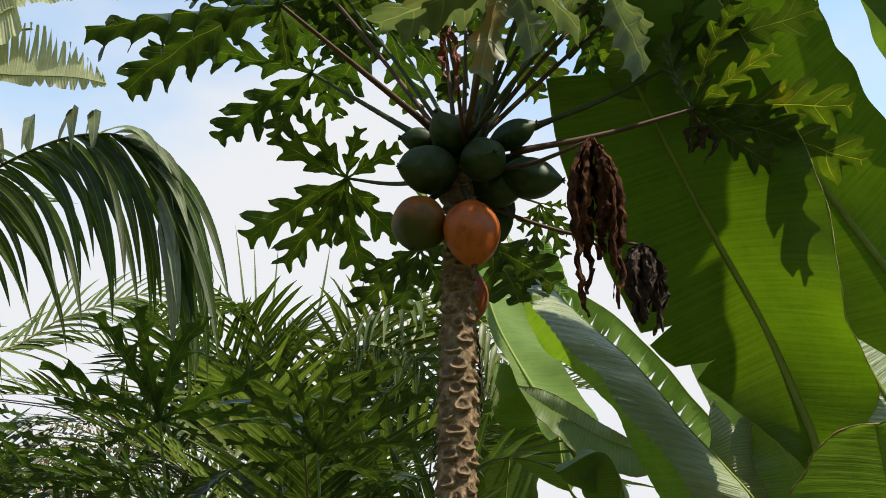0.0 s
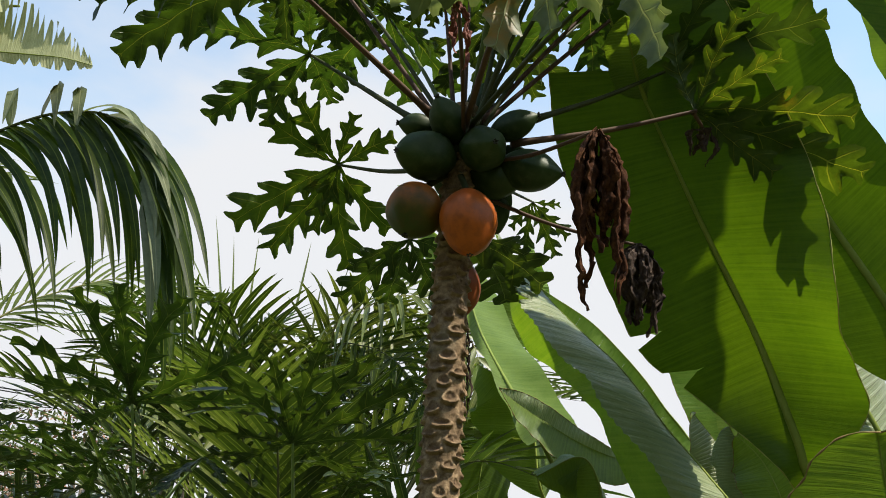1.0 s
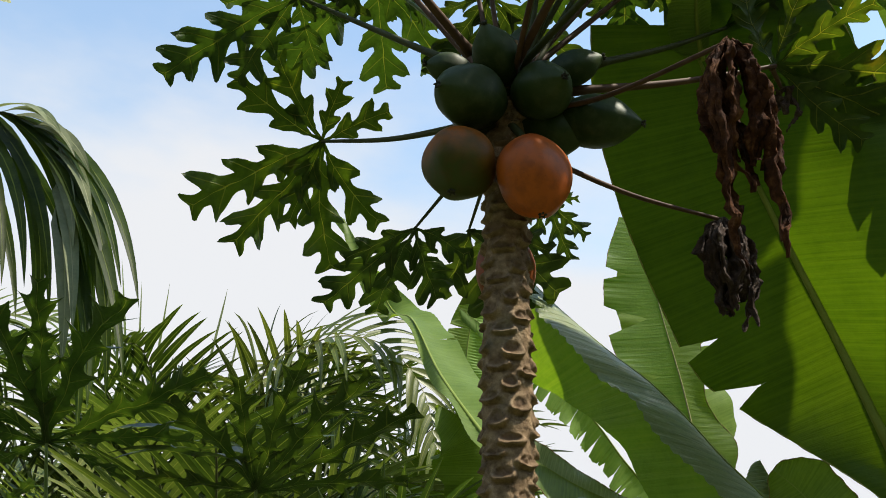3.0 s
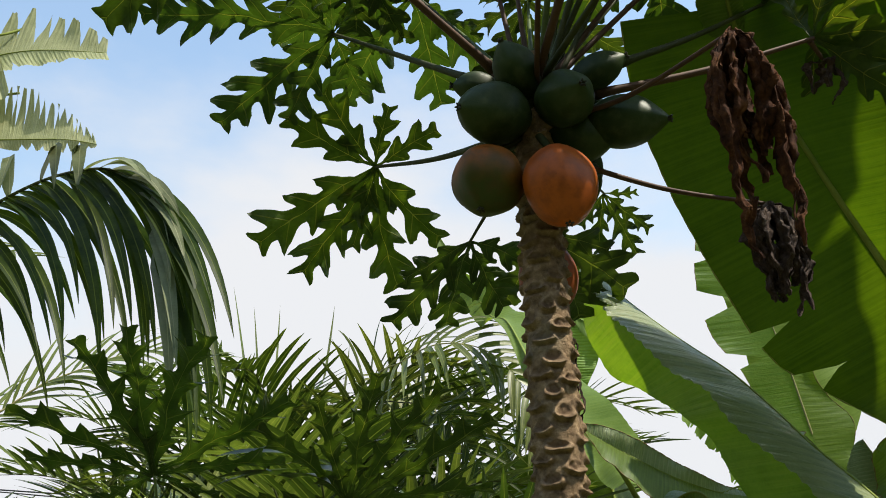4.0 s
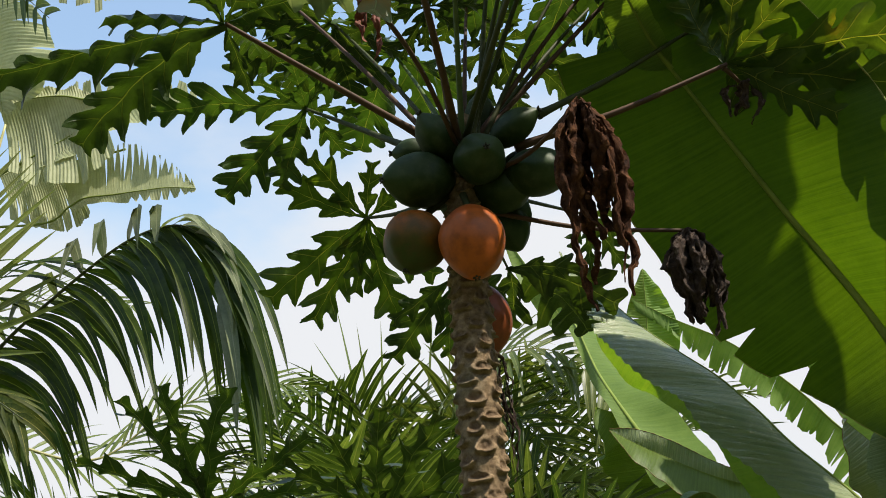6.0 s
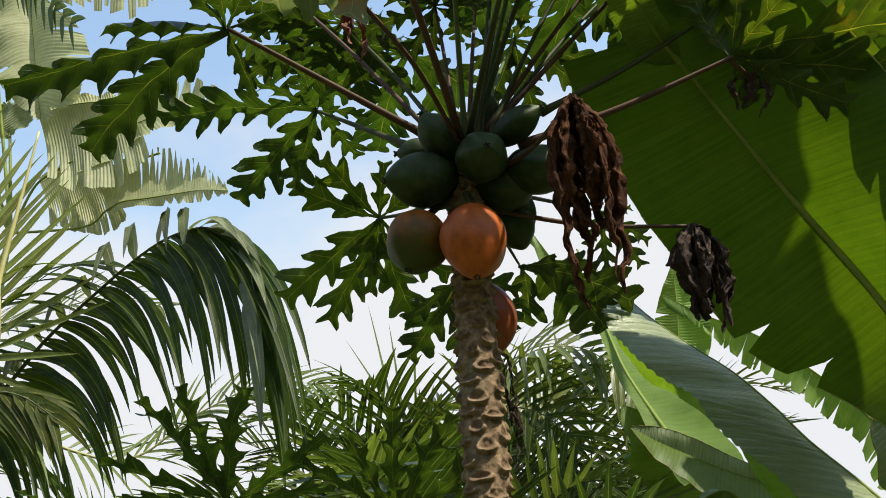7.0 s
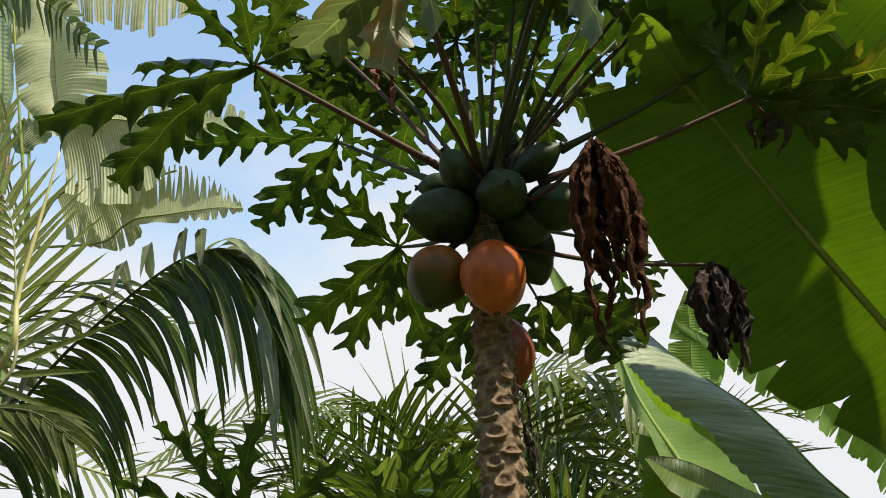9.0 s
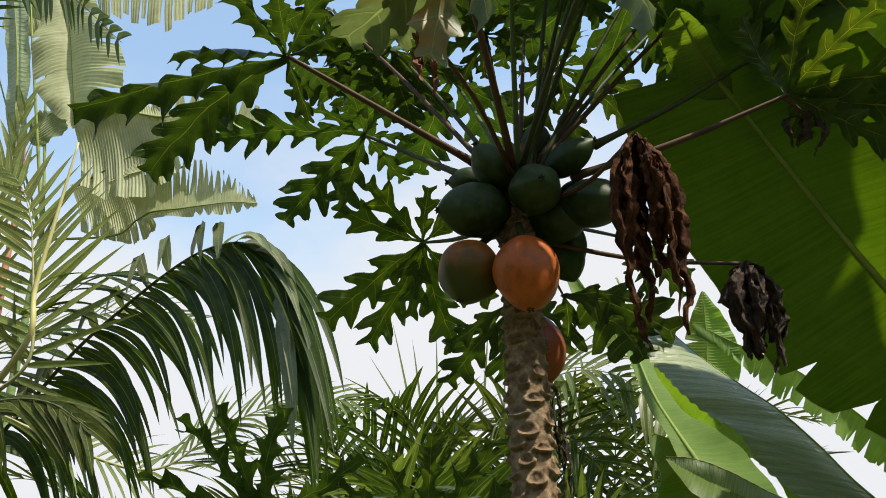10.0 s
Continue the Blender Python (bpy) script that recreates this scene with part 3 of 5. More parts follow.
def banana_leaf(plant, mids, width, up, folds=(8, 8), tears=(), material=None, curl=0.10, wave=0.02, ribs=34, seed=1, r=0.016, reach=(0.0, 1.0), label="", rib=None, blunt=0.55, halves=(1.0, 1.0), strip_droop=4.0, pleat=0.0008, stem=None, sweep=0.28, margin=None, ends_at=(1.0, 1.0)):
    """A banana leaf: stout midrib, two pleated halves that may be torn into strips along the side veins.
    tears: (side, place along the leaf, how deep, how wide the gap); folds: degrees by which each half rises."""
    rng = np.random.default_rng(seed)
    rows = 110
    mid = curve(mids, rows)
    s_all = np.linspace(0, 1, rows)
    t = np.gradient(mid, axis=0)
    t /= np.linalg.norm(t, axis=1)[:, None]
    n = np.asarray(up, float)[None, :] - (t @ np.asarray(up, float))[:, None] * t
    n /= np.linalg.norm(n, axis=1)[:, None]
    side = np.cross(n, t)
    back = curve([*(stem if stem else ()), *mids], 60) if stem else mid
    k = np.linspace(0, 1, len(back))
    holder = part("leaf_stalk", Geo().tube(back, r * (1.25 - 1.1 * k), 10), rib or RIB, plant)
    size = np.linalg.norm(np.diff(mid, axis=0), axis=1).sum()
    cols = np.linspace(0, 1, 10)
    geo, edge = Geo(), Geo()

    def place(s, f, sign, tilt):
        at = np.clip(s, 0, 1) * (rows - 1)
        look_up = lambda a: np.stack([np.interp(at, np.arange(rows), a[:, j]) for j in range(3)], -1)
        m, nn, bb, tt = look_up(mid), look_up(n), look_up(side), look_up(t)
        sc = np.clip(s, 0, 1)
        w = width * halves[0 if sign < 0 else 1] * np.clip(sc / 0.16, 0, 1) ** 0.6 * np.clip((1.0 - sc) / 0.30, 0, 1) ** blunt
        w = w * (1 + 0.03 * np.sin(sc * 23 + seed) + 0.02 * np.sin(sc * 51 + 3 * seed))
        fold = np.radians(folds[0 if sign < 0 else 1] + tilt) - curl * 2.2 * f
        lat = w * f
        ripple = wave * np.sin(sc * size * 8 + 3 * f + seed) * f + wave * 0.7 * np.sin(sc * size * 19 + 2.2 * np.sin(sc * 7 + seed) + seed * 2) * f**2
        ripple = ripple + pleat * np.sin(sc * ribs * 2 * np.pi) * np.clip(f * 5, 0, 1)
        return m + (lat * np.cos(fold))[..., None] * sign * bb + (lat * np.sin(fold) + ripple)[..., None] * nn + (sweep * lat)[..., None] * tt

    for sign in (-1, 1):
        cuts = sorted((a, d, g) for sd, a, d, g in tears if sd == sign)
        ends = [(reach[0], 0, 0)] + cuts + [(min(reach[1], ends_at[0 if sign < 0 else 1]), 0, 0)]
        for (a, da, ga), (b, db, gb) in zip(ends[:-1], ends[1:]):
            count = max(5, int((b - a) * 120))
            s = np.linspace(a, b, count)[:, None]
            f = cols[None, :]
            q = (s - a) / max(b - a, 1e-6)
            open_a = ga * np.clip((f - (1 - da)) / max(da, 1e-6), 0, 1) * (1 - q) if da else 0 * q * f
            open_b = gb * np.clip((f - (1 - db)) / max(db, 1e-6), 0, 1) * q if db else 0 * q * f
            ss = s + open_a - open_b + 0 * f
            tilt = rng.uniform(-1, 1) * strip_droop * (1 if (da or db) else 0)
            ff = np.broadcast_to(f, ss.shape)
            uv = np.stack([0.5 + sign * 0.5 * ff, ss * ribs], -1)
            sheet = place(ss, ff, sign, tilt * ff)
            geo.grid(sheet, uv)
            if margin is not None and halves[0 if sign < 0 else 1] > 0.3:
                edge.tube(sheet[:, -1], 0.0016 * (1 + 0.5 * np.sin(np.arange(count) * 0.9)), 5)
    part("leaf_blade", geo, material or BANANA, holder, label, origin=mid[0])
    if margin is not None and edge.v:
        part("leaf_margin", edge, margin, holder)
    return holder


def shaped_leaf(plant, rib_at, margins, materials, tears=((), ()), ribs=60, bow=(0.04, 0.04), wave=0.008, pleat=0.0008, r=0.012, rib=None, stem=None, seed=1, label="", edge=None, droop=0.0, ragged=0.0, frayed=(0.0, 0.0), spans=(1.0, 1.0)):
    """A banana leaf given by its midrib and the run of each margin (None: that half is gone).
    tears: for each half (place along the leaf, how deep, how wide the gap); bow: how far each half bulges; ragged: how uneven the strips end."""
    rng = np.random.default_rng(seed)
    rows = 140
    spine = curve(rib_at, rows)
    back = curve([*(stem or ()), *rib_at], 70)
    holder = part("leaf_stalk", Geo().tube(back, r * (1.25 - 1.1 * np.linspace(0, 1, len(back))), 10), rib or RIB, plant)
    cols = np.linspace(0, 1, 12)
    for half, (margin, material) in enumerate(zip(margins, materials)):
        if margin is None:
            continue
        rim = curve(margin, rows)
        upto = np.linspace(0, spans[half] * (rows - 1), rows)
        mid = np.stack([np.interp(upto, np.arange(rows), spine[:, k]) for k in range(3)], -1)
        across = rim - mid
        along = np.gradient(mid, axis=0)
        n = np.cross(along, across) * (1 if half else -1)
        n = np.stack([np.convolve(np.pad(n[:, k], 8, "edge"), np.ones(17) / 17, "valid") for k in range(3)], -1)
        n /= np.linalg.norm(n, axis=1)[:, None] + 1e-9
        width = np.linalg.norm(across, axis=1)
        sign = 1 if half else -1
        geo = Geo()
        cuts = sorted(tears[half])
        ends = [(0.0, 0, 0)] + list(cuts) + [(1.0, 0, 0)]
        for (a, da, ga), (b, db, gb) in zip(ends[:-1], ends[1:]):
            count = max(6, int((b - a) * 150))
            q = np.linspace(0, 1, count)[:, None]
            f = cols[None, :]
            s = a + (b - a) * q
            open_a = ga * np.clip((f - (1 - da)) / max(da, 1e-6), 0, 1) * (1 - q) if da else 0 * q * f
            open_b = gb * np.clip((f - (1 - db)) / max(db, 1e-6), 0, 1) * q if db else 0 * q * f
            ss = np.clip(s + open_a - open_b + 0 * f, 0, 1)
            at = ss * (rows - 1)
            pick = lambda arr: np.stack([np.interp(at, np.arange(rows), arr[:, k]) for k in range(3)], -1)
            w = np.interp(at, np.arange(rows), width)
            short = 1 - ragged * rng.uniform(0, 1) - frayed[half] * (0.5 + 0.5 * np.sin(ss * 410 + 3 * np.sin(ss * 97))) * rng.uniform(0.2, 1.0)
            ff = f * short
            hang = droop * rng.uniform(-0.4, 1.0) if (da or db) else 0.0
            lift = bow[half] * 4 * ff * (1 - 0.72 * ff) * w
            lift = lift + wave * (np.sin(ss * 17 + 2 * ff + seed) * ff + 0.6 * np.sin(ss * 41 + 2 * np.sin(ss * 9) + seed) * ff**2)
            lift = lift + (0.2 if half and len(materials) > 1 and materials[0] != materials[1] else 1.0) * pleat * np.sin(ss * ribs * 2 * np.pi + 1.2 * np.sin(5 * ff)) * np.clip(ff * 6, 0, 1)
            p = pick(mid) + ff[..., None] * pick(across) + lift[..., None] * pick(n) - np.array((0, 0, 1.0)) * (hang * ff**2 * w)[..., None]
            uv = np.stack([0.5 + sign * 0.5 * ff, ss * ribs], -1)
            geo.grid(p, uv)
            if edge is not None:
                part("leaf_margin", Geo().tube(p[:, -1], 0.0016 * (1 + 0.5 * np.sin(np.arange(count) * 0.9)), 5), edge, holder)
        part("leaf_blade", geo, material, holder, label, origin=mid[0])
    return holder


def leaflet(root, d, side_up, length, width, droop, rows=9, kink=0.0, seed=0, v=0.35, broken=0.0):
    """One palm leaflet: a folded ribbon that bends under its own weight."""
    rng = np.random.default_rng(seed)
    p, pos, way = [], np.asarray(root, float), unit(d)
    pts, ways = [pos], [way]
    for k in range(1, rows):
        f = k / (rows - 1)
        if broken and f - 1 / (rows - 1) < broken <= f:
            way = unit(way * (0.45, 0.45, 0.0) + np.array((0, 0, -0.8)))
        way = unit(way + np.array((0, 0, -1.0)) * droop * (0.35 + f) * (3.2 if kink and abs(f - kink) < 0.08 else 1.0))
        pos = pos + way * length / (rows - 1)
        pts.append(pos)
        ways.append(way)
    pts, ways = np.array(pts), np.array(ways)
    s = np.linspace(0, 1, rows)
    w = width * np.clip(s / 0.18 + 0.35, 0, 1) * (1 - s**2.2) ** 0.9 + 0.0006
    across = np.cross(ways, side_up)
    across /= np.linalg.norm(across, axis=1)[:, None] + 1e-9
    n = np.cross(across, ways)
    tw = rng.uniform(-0.6, 0.6) * s
    a2 = np.cos(tw)[:, None] * across + np.sin(tw)[:, None] * n
    n2 = np.cross(a2, ways)
    q = np.stack([pts + w[:, None] * (a2 + v * n2), pts, pts - w[:, None] * (a2 - v * n2)], 1)
    uv = np.stack(np.broadcast_arrays(np.array((0.0, 0.5, 1.0))[None, :], s[:, None]), -1)
    return q, uv


def palm_frond(plant, points, count, length, width, droop, up=(0, 0, 1), material=None, rib=None, open_deg=58, rise=0.15, start=0.12, r=0.011, seed=1, single=False, kinks=0.3, label="", taper=0.5, sides=(1, 1), swing=(0, 0, 0), over=(1.0, 1.0)):
    """A feather leaf: arching rachis with leaflets on both sides, each a part when seen singly."""
    rng = np.random.default_rng(seed)
    n = 90
    spine = curve(points, n)
    t = np.gradient(spine, axis=0)
    t /= np.linalg.norm(t, axis=1)[:, None]
    holder = part("frond_rachis", Geo().tube(spine, r * (1.2 - 1.05 * np.linspace(0, 1, n)), 8), rib or PALM_RIB, plant)
    joined = Geo()
    for k in range(count):
        f = start + (1 - start) * (k + 0.5) / count
        i = int(f * (n - 1))
        u = unit(np.asarray(up, float) - np.dot(up, t[i]) * t[i])
        b = np.cross(u, t[i])
        for sign, share in zip((-1, 1), sides):
            if rng.uniform() > share:
                continue
            o = radians(open_deg * (1.12 - 0.62 * f) + rng.uniform(-6, 6))
            d = np.cos(o) * t[i] + np.sin(o) * sign * b + (rise + rng.uniform(-0.08, 0.08)) * u + np.asarray(swing)
            size = length * (0.55 + 0.45 * np.sin(np.pi * min(1, f * 0.95 + 0.12))) * (1 - taper * max(0, f - 0.6)) * rng.uniform(0.88, 1.1)
            kink = rng.uniform(0.35, 0.7) if rng.uniform() < kinks else 0.0
            bend = droop * (over[0] if sign > 0 else 1.0)
            size *= over[1] if sign > 0 else 1.0
            q, uv = leaflet(spine[i], d, u, size, width * rng.uniform(0.85, 1.15), bend * rng.uniform(0.7, 1.3), kink=kink, seed=seed * 1000 + k * 2 + (sign > 0))
            if single:
                part("leaflet", Geo().grid(q, uv), material or PALM, holder)
            else:
                joined.grid(q, uv)
    if not single:
        part("frond_foliage", joined, material or PALM, holder, label, kind="stuff", origin=spine[0])
    return holder


# ---- ground ----
def ground():
    rng = np.random.default_rng(2)
    edge = np.sign(np.linspace(-1, 1, 81)) * np.abs(np.linspace(-1, 1, 81)) ** 3 * 900
    x, y = np.meshgrid(edge, edge + 3)
    z = np.zeros_like(x)
    near = np.exp(-(x**2 + y**2) / 900)
    for k in range(6):
        a, b, c = rng.uniform(0.2, 1.6, 2).tolist() + [rng.uniform(0, 6)]
        z += 0.02 * np.sin(a * x + b * y + c) * near
    return solo("ground", Geo().grid(np.stack([x, y, z - 0.05], -1), np.stack([x, y], -1)), SOIL, "grassy garden soil with bare patches", "ground", "structure")


ground()

# ---- the fruiting papaya ----
papaya = thing("papaya_tree", (0.035, 2.2, 0.0), "papaya tree with scarred trunk, green and ripe fruit and withered leaves", "tree")
papaya_trunk(papaya, [(0.035, 2.2, -0.05), (0.04, 2.2, 0.8), (0.047, 2.2, 1.6), (0.053, 2.2, 2.15), (0.066, 2.205, 2.62)], 0.064, 0.040, 0.35)
ROOT = np.array((0.064, 2.205, 2.50))

fruit(papaya, (0.085, 2.085, 2.228), (0.05, -0.30, -0.95), 0.205, 0.0745, ORANGE_FRUIT, "ripe orange papaya with a brown blossom scar", (0.06, 2.17, 2.40), 0.55, 1)
fruit(papaya, (-0.056, 2.130, 2.269), (-0.22, -0.30, -0.90), 0.168, 0.075, HALF_FRUIT, "half-ripe papaya, green below and orange above", (0.04, 2.19, 2.41), 0.5, 2)
fruit(papaya, (0.071, 2.300, 2.115), (0.02, 0.10, -1.0), 0.185, 0.064, RED_FRUIT, "dark red overripe papaya behind the trunk", (0.05, 2.24, 2.30), 0.5, 3, nub=False)
fruit(papaya, (0.117, 2.112, 2.452), (0.30, -0.93, -0.20), 0.170, 0.062, GREEN_FRUIT, "unripe green papaya with a dark blossom end", (0.07, 2.2, 2.45), 1.0, 4)
fruit(papaya, (0.244, 2.150, 2.412), (0.80, -0.42, -0.22), 0.205, 0.058, GREEN_FRUIT, "long unripe green papaya", (0.08, 2.2, 2.44), 1.2, 5)
fruit(papaya, (-0.034, 2.120, 2.425), (-0.74, -0.55, -0.16), 0.195, 0.068, GREEN_FRUIT, "large unripe green papaya", (0.05, 2.2, 2.43), 0.9, 6)
fruit(papaya, (-0.064, 2.220, 2.564), (-0.95, -0.10, 0.06), 0.115, 0.036, GREEN_FRUIT, "small unripe green papaya", (0.05, 2.21, 2.50), 1.0, 7)
fruit(papaya, (0.020, 2.120, 2.534), (-0.42, -0.62, 0.55), 0.150, 0.050, GREEN_FRUIT, "unripe green papaya", (0.06, 2.2, 2.50), 1.0, 8)
fruit(papaya, (0.203, 2.160, 2.551), (0.80, -0.22, 0.34), 0.150, 0.041, GREEN_FRUIT, "unripe green papaya", (0.075, 2.2, 2.51), 1.2, 9)
fruit(papaya, (0.115, 2.260, 2.659), (0.10, -0.20, 0.95), 0.150, 0.042, GREEN_FRUIT, "young unripe green papaya", (0.066, 2.22, 2.48), 1.0, 10, nub=False)
fruit(papaya, (0.163, 2.270, 2.384), (0.36, 0.10, -0.90), 0.165, 0.048, GREEN_FRUIT, "unripe green papaya in shade", (0.08, 2.21, 2.43), 0.8, 11, nub=False)
fruit(papaya, (0.032, 2.260, 2.453), (-0.30, 0.40, -0.80), 0.150, 0.050, GREEN_FRUIT, "unripe green papaya in shade", (0.05, 2.22, 2.43), 0.8, 12, nub=False)

fruit(papaya, (0.044, 2.210, 2.481), (-0.30, -0.70, 0.10), 0.140, 0.050, GREEN_FRUIT, "unripe green papaya in the cluster", (0.06, 2.2, 2.46), 0.9, 13)
fruit(papaya, (0.205, 2.260, 2.490), (0.60, -0.40, 0.05), 0.140, 0.046, GREEN_FRUIT, "unripe green papaya in the cluster", (0.07, 2.2, 2.46), 0.9, 14)
fruit(papaya, (0.072, 2.220, 2.561), (-0.10, -0.60, 0.60), 0.140, 0.046, GREEN_FRUIT, "young green papaya in the cluster", (0.065, 2.21, 2.48), 0.9, 15)
fruit(papaya, (0.150, 2.200, 2.406), (0.72, -0.42, -0.30), 0.185, 0.060, GREEN_FRUIT, "unripe green papaya in shade", (0.08, 2.2, 2.44), 1.0, 16, nub=False)
fruit(papaya, (0.150, 2.270, 2.345), (0.30, -0.10, -0.90), 0.165, 0.056, GREEN_FRUIT, "unripe green papaya in shade", (0.08, 2.22, 2.42), 0.9, 17, nub=False)
fruit(papaya, (-0.009, 2.200, 2.442), (-0.40, -0.30, -0.70), 0.150, 0.054, GREEN_FRUIT, "unripe green papaya in shade", (0.05, 2.2, 2.42), 0.9, 18, nub=False)

# leaves that reach out to the sides
papaya_leaf(papaya, (-0.025, 2.170, 2.575), (-0.410, 1.839, 2.756), [(-0.772, 1.595, 2.515), (-0.816, 1.942, 2.562), (-0.545, 1.590, 2.606), (-0.439, 1.580, 2.750), (-0.366, 1.620, 2.822), (-0.230, 1.720, 2.853), (-0.249, 1.950, 2.891), (-0.417, 2.000, 2.677), (-0.418, 2.150, 2.895)], (0.15, 0.25, 0.95), stalk=STALK_RED, sag=0.0, r=0.0085, teeth=5, width=0.165, depth=0.58, fold=-0.25, seed=3)
papaya_leaf(papaya, (-0.075, 2.200, 2.572), (-0.436, 2.465, 2.929), [(-0.969, 2.453, 3.003), (-0.790, 2.665, 2.779), (-0.379, 2.690, 2.875), (-0.305, 2.580, 2.947), (-0.352, 2.440, 3.034), (-0.420, 2.300, 2.994), (-0.555, 2.260, 2.922), (-0.590, 2.660, 2.783)], (0.05, 0.30, 0.95), sag=0.0, r=0.0075, teeth=5, width=0.205, depth=0.82, seed=5)
papaya_leaf(papaya, (0.035, 2.235, 2.45), (-0.35, 2.81, 2.70), [(-0.698, 2.852, 2.481), (-0.585, 2.933, 2.414), (-0.300, 3.035, 2.395), (-0.592, 2.668, 2.796), (-0.488, 2.651, 2.869), (-0.300, 2.719, 2.855), (-0.159, 2.793, 2.812), (-0.160, 2.984, 2.534), (-0.433, 2.930, 2.488)], (-0.25, 0.80, 0.55), PAPAYA_OLD, sag=0.02, r=0.0075, teeth=3, width=0.250, depth=0.76, seed=8)
papaya_leaf(papaya, (0.199, 2.180, 2.506), (0.742, 2.23, 2.674), [(1.259, 2.296, 2.540), (1.221, 2.250, 2.694), (0.949, 2.100, 2.791), (0.833, 2.100, 2.913), (0.985, 2.290, 2.520), (0.675, 2.200, 2.911), (0.802, 2.420, 2.644)], (-0.1, 0.62, 0.78), PAPAYA_OLD, STALK_RED, sag=0.012, r=0.0085, teeth=4, width=0.195, depth=0.72, seed=11)
papaya_leaf(papaya, (0.265, 2.180, 2.587), (0.693, 2.340, 2.870), [(1.115, 2.150, 2.958), (0.777, 2.100, 3.039), (0.920, 2.150, 2.977), (0.566, 2.300, 3.018), (0.711, 2.600, 2.838), (0.791, 2.500, 2.723)], (-0.1, 0.5, 0.85), sag=0.01, r=0.0075, teeth=4, width=0.195, depth=0.72, seed=13)

# leaves above and behind the crown, the last six added unseen for their shade
UPPER = [
    ((-0.397, 2.620, 3.380), (-0.693, 2.950, 3.383), 21),
    ((-0.233, 2.850, 3.376), (-0.744, 3.150, 3.440), 22),
    ((0.084, 2.620, 3.426), (-0.204, 2.750, 3.500), 23),
    ((0.415, 2.280, 3.129), (0.020, 2.650, 3.283), 24),
    ((0.163, 2.850, 3.340), (0.392, 3.100, 3.188), 25),
    ((-0.590, 2.450, 3.475), (-0.895, 2.400, 3.637), 26),
    ((0.553, 2.600, 3.293), (0.733, 2.750, 3.279), 30),
    ((-0.014, 2.350, 3.136), (-0.120, 2.100, 3.201), 32),
    ((0.267, 2.000, 3.003), (0.451, 1.800, 2.897), 33),
    # from here on out of view, added to shade fruit and huge banana leaf
    ((0.88, 2.45, 3.42), (1.10, 2.75, 3.40), 38),
    ((0.16, 1.72, 3.06), (0.20, 1.36, 3.00), 40),
    ((0.40, 1.98, 3.10), (0.46, 1.66, 3.06), 39),
    ((0.36, 2.02, 3.22), (0.66, 1.88, 3.30), 46),
    ((0.24, 2.18, 3.40), (0.50, 2.34, 3.52), 48),
    ((0.60, 2.34, 3.24), (0.86, 2.28, 3.27), 47),
]
for c, tip, seed in UPPER:
    up = (0.0, 0.12, 1.0)
    away = unit((c[0] - ROOT[0], c[1] - ROOT[1], 0.0))
    papaya_leaf(papaya, ROOT + away * 0.035 + (0, 0, 0.02 + 0.006 * (seed % 8)), c, spread_tips(c, tip, up, 0.22, seed), up, stalk=(STALK, GREEN_STALK, STALK_RED)[seed % 3], sag=-0.02, r=0.0065, teeth=4, width=0.225, depth=0.74, seed=seed)

# leaves that hang behind the fruit
HANGING = ((0, 1.0), (30, 0.82), (-30, 0.82), (66, 0.50), (-66, 0.50))
for c, tip, up, seed, fan in (
    ((-0.078, 2.740, 2.409), (-0.150, 3.10, 2.290), (-0.30, 0.78, 0.55), 41, HANGING),
    ((0.093, 2.850, 2.473), (0.319, 3.420, 2.401), (0.30, 0.78, 0.55), 42, ((0, 1.0), (26, 0.62), (-34, 0.66), (-70, 0.4))),
    ((0.375, 3.02, 2.690), (0.478, 3.10, 2.510), (0.30, 0.70, 0.65), 43, HANGING),
):
    papaya_leaf(papaya, ROOT - (0, -0.03, 0.05), c, spread_tips(c, tip, up, 0.18, seed, fan), up, sag=0.0, r=0.006, teeth=3, width=0.245, depth=0.82, seed=seed)

# the fading leaf overhead
papaya_leaf(papaya, ROOT + (0, -0.02, 0.03), (0.122, 1.270, 2.423), [(0.074, 1.290, 2.226), (0.165, 1.266, 2.247), (0.239, 1.200, 2.254), (-0.124, 1.475, 2.452), (-0.048, 1.526, 2.477), (0.088, 1.100, 2.441), (0.224, 1.120, 2.438), (-0.053, 1.250, 2.490)], (0.0, 0.35, 0.93), PAPAYA_YELLOW, STALK_RED, sag=-0.02, r=0.008, label="fading papaya leaf, pale green with yellow-brown patches", teeth=3, width=0.205, depth=0.46, fold=-0.1, seed=51)
papaya_leaf(papaya, ROOT + (0.01, -0.02, 0.04), (0.328, 1.450, 2.527), [(0.385, 1.404, 2.304), (0.419, 1.450, 2.431), (0.340, 1.300, 2.571), (0.241, 1.350, 2.535), (0.242, 1.500, 2.502)], (0.0, 0.35, 0.93), PAPAYA_YELLOW, STALK, sag=-0.02, r=0.007, teeth=3, width=0.21, depth=0.45, fold=-0.2, seed=52)

# withered leaves
dried_leaf(papaya, (0.350, 1.768, 2.342), (0.10, 2.21, 2.455), 0.400, 0.056, 13, DRY, "crumpled brown withered papaya leaf", 61, via=(0.235, 2.05, 2.41), fat=1.02)
dried_leaf(papaya, (0.572, 2.272, 2.262), (0.10, 2.20, 2.36), 0.250, 0.052, 14, DRY_DARK, "dark crumpled withered papaya leaf", 62, sag=0.02, fat=1.3, sizes=(1.0, 0.85, 0.8, 0.9, 0.75, 0.95, 0.7, 0.88))
dried_leaf(papaya, (0.016, 1.476, 2.445), (0.068, 2.19, 2.50), 0.170, 0.016, 3, DRY_RED, "thin reddish withered papaya leaf", 63, sag=-0.05, fat=2.0)
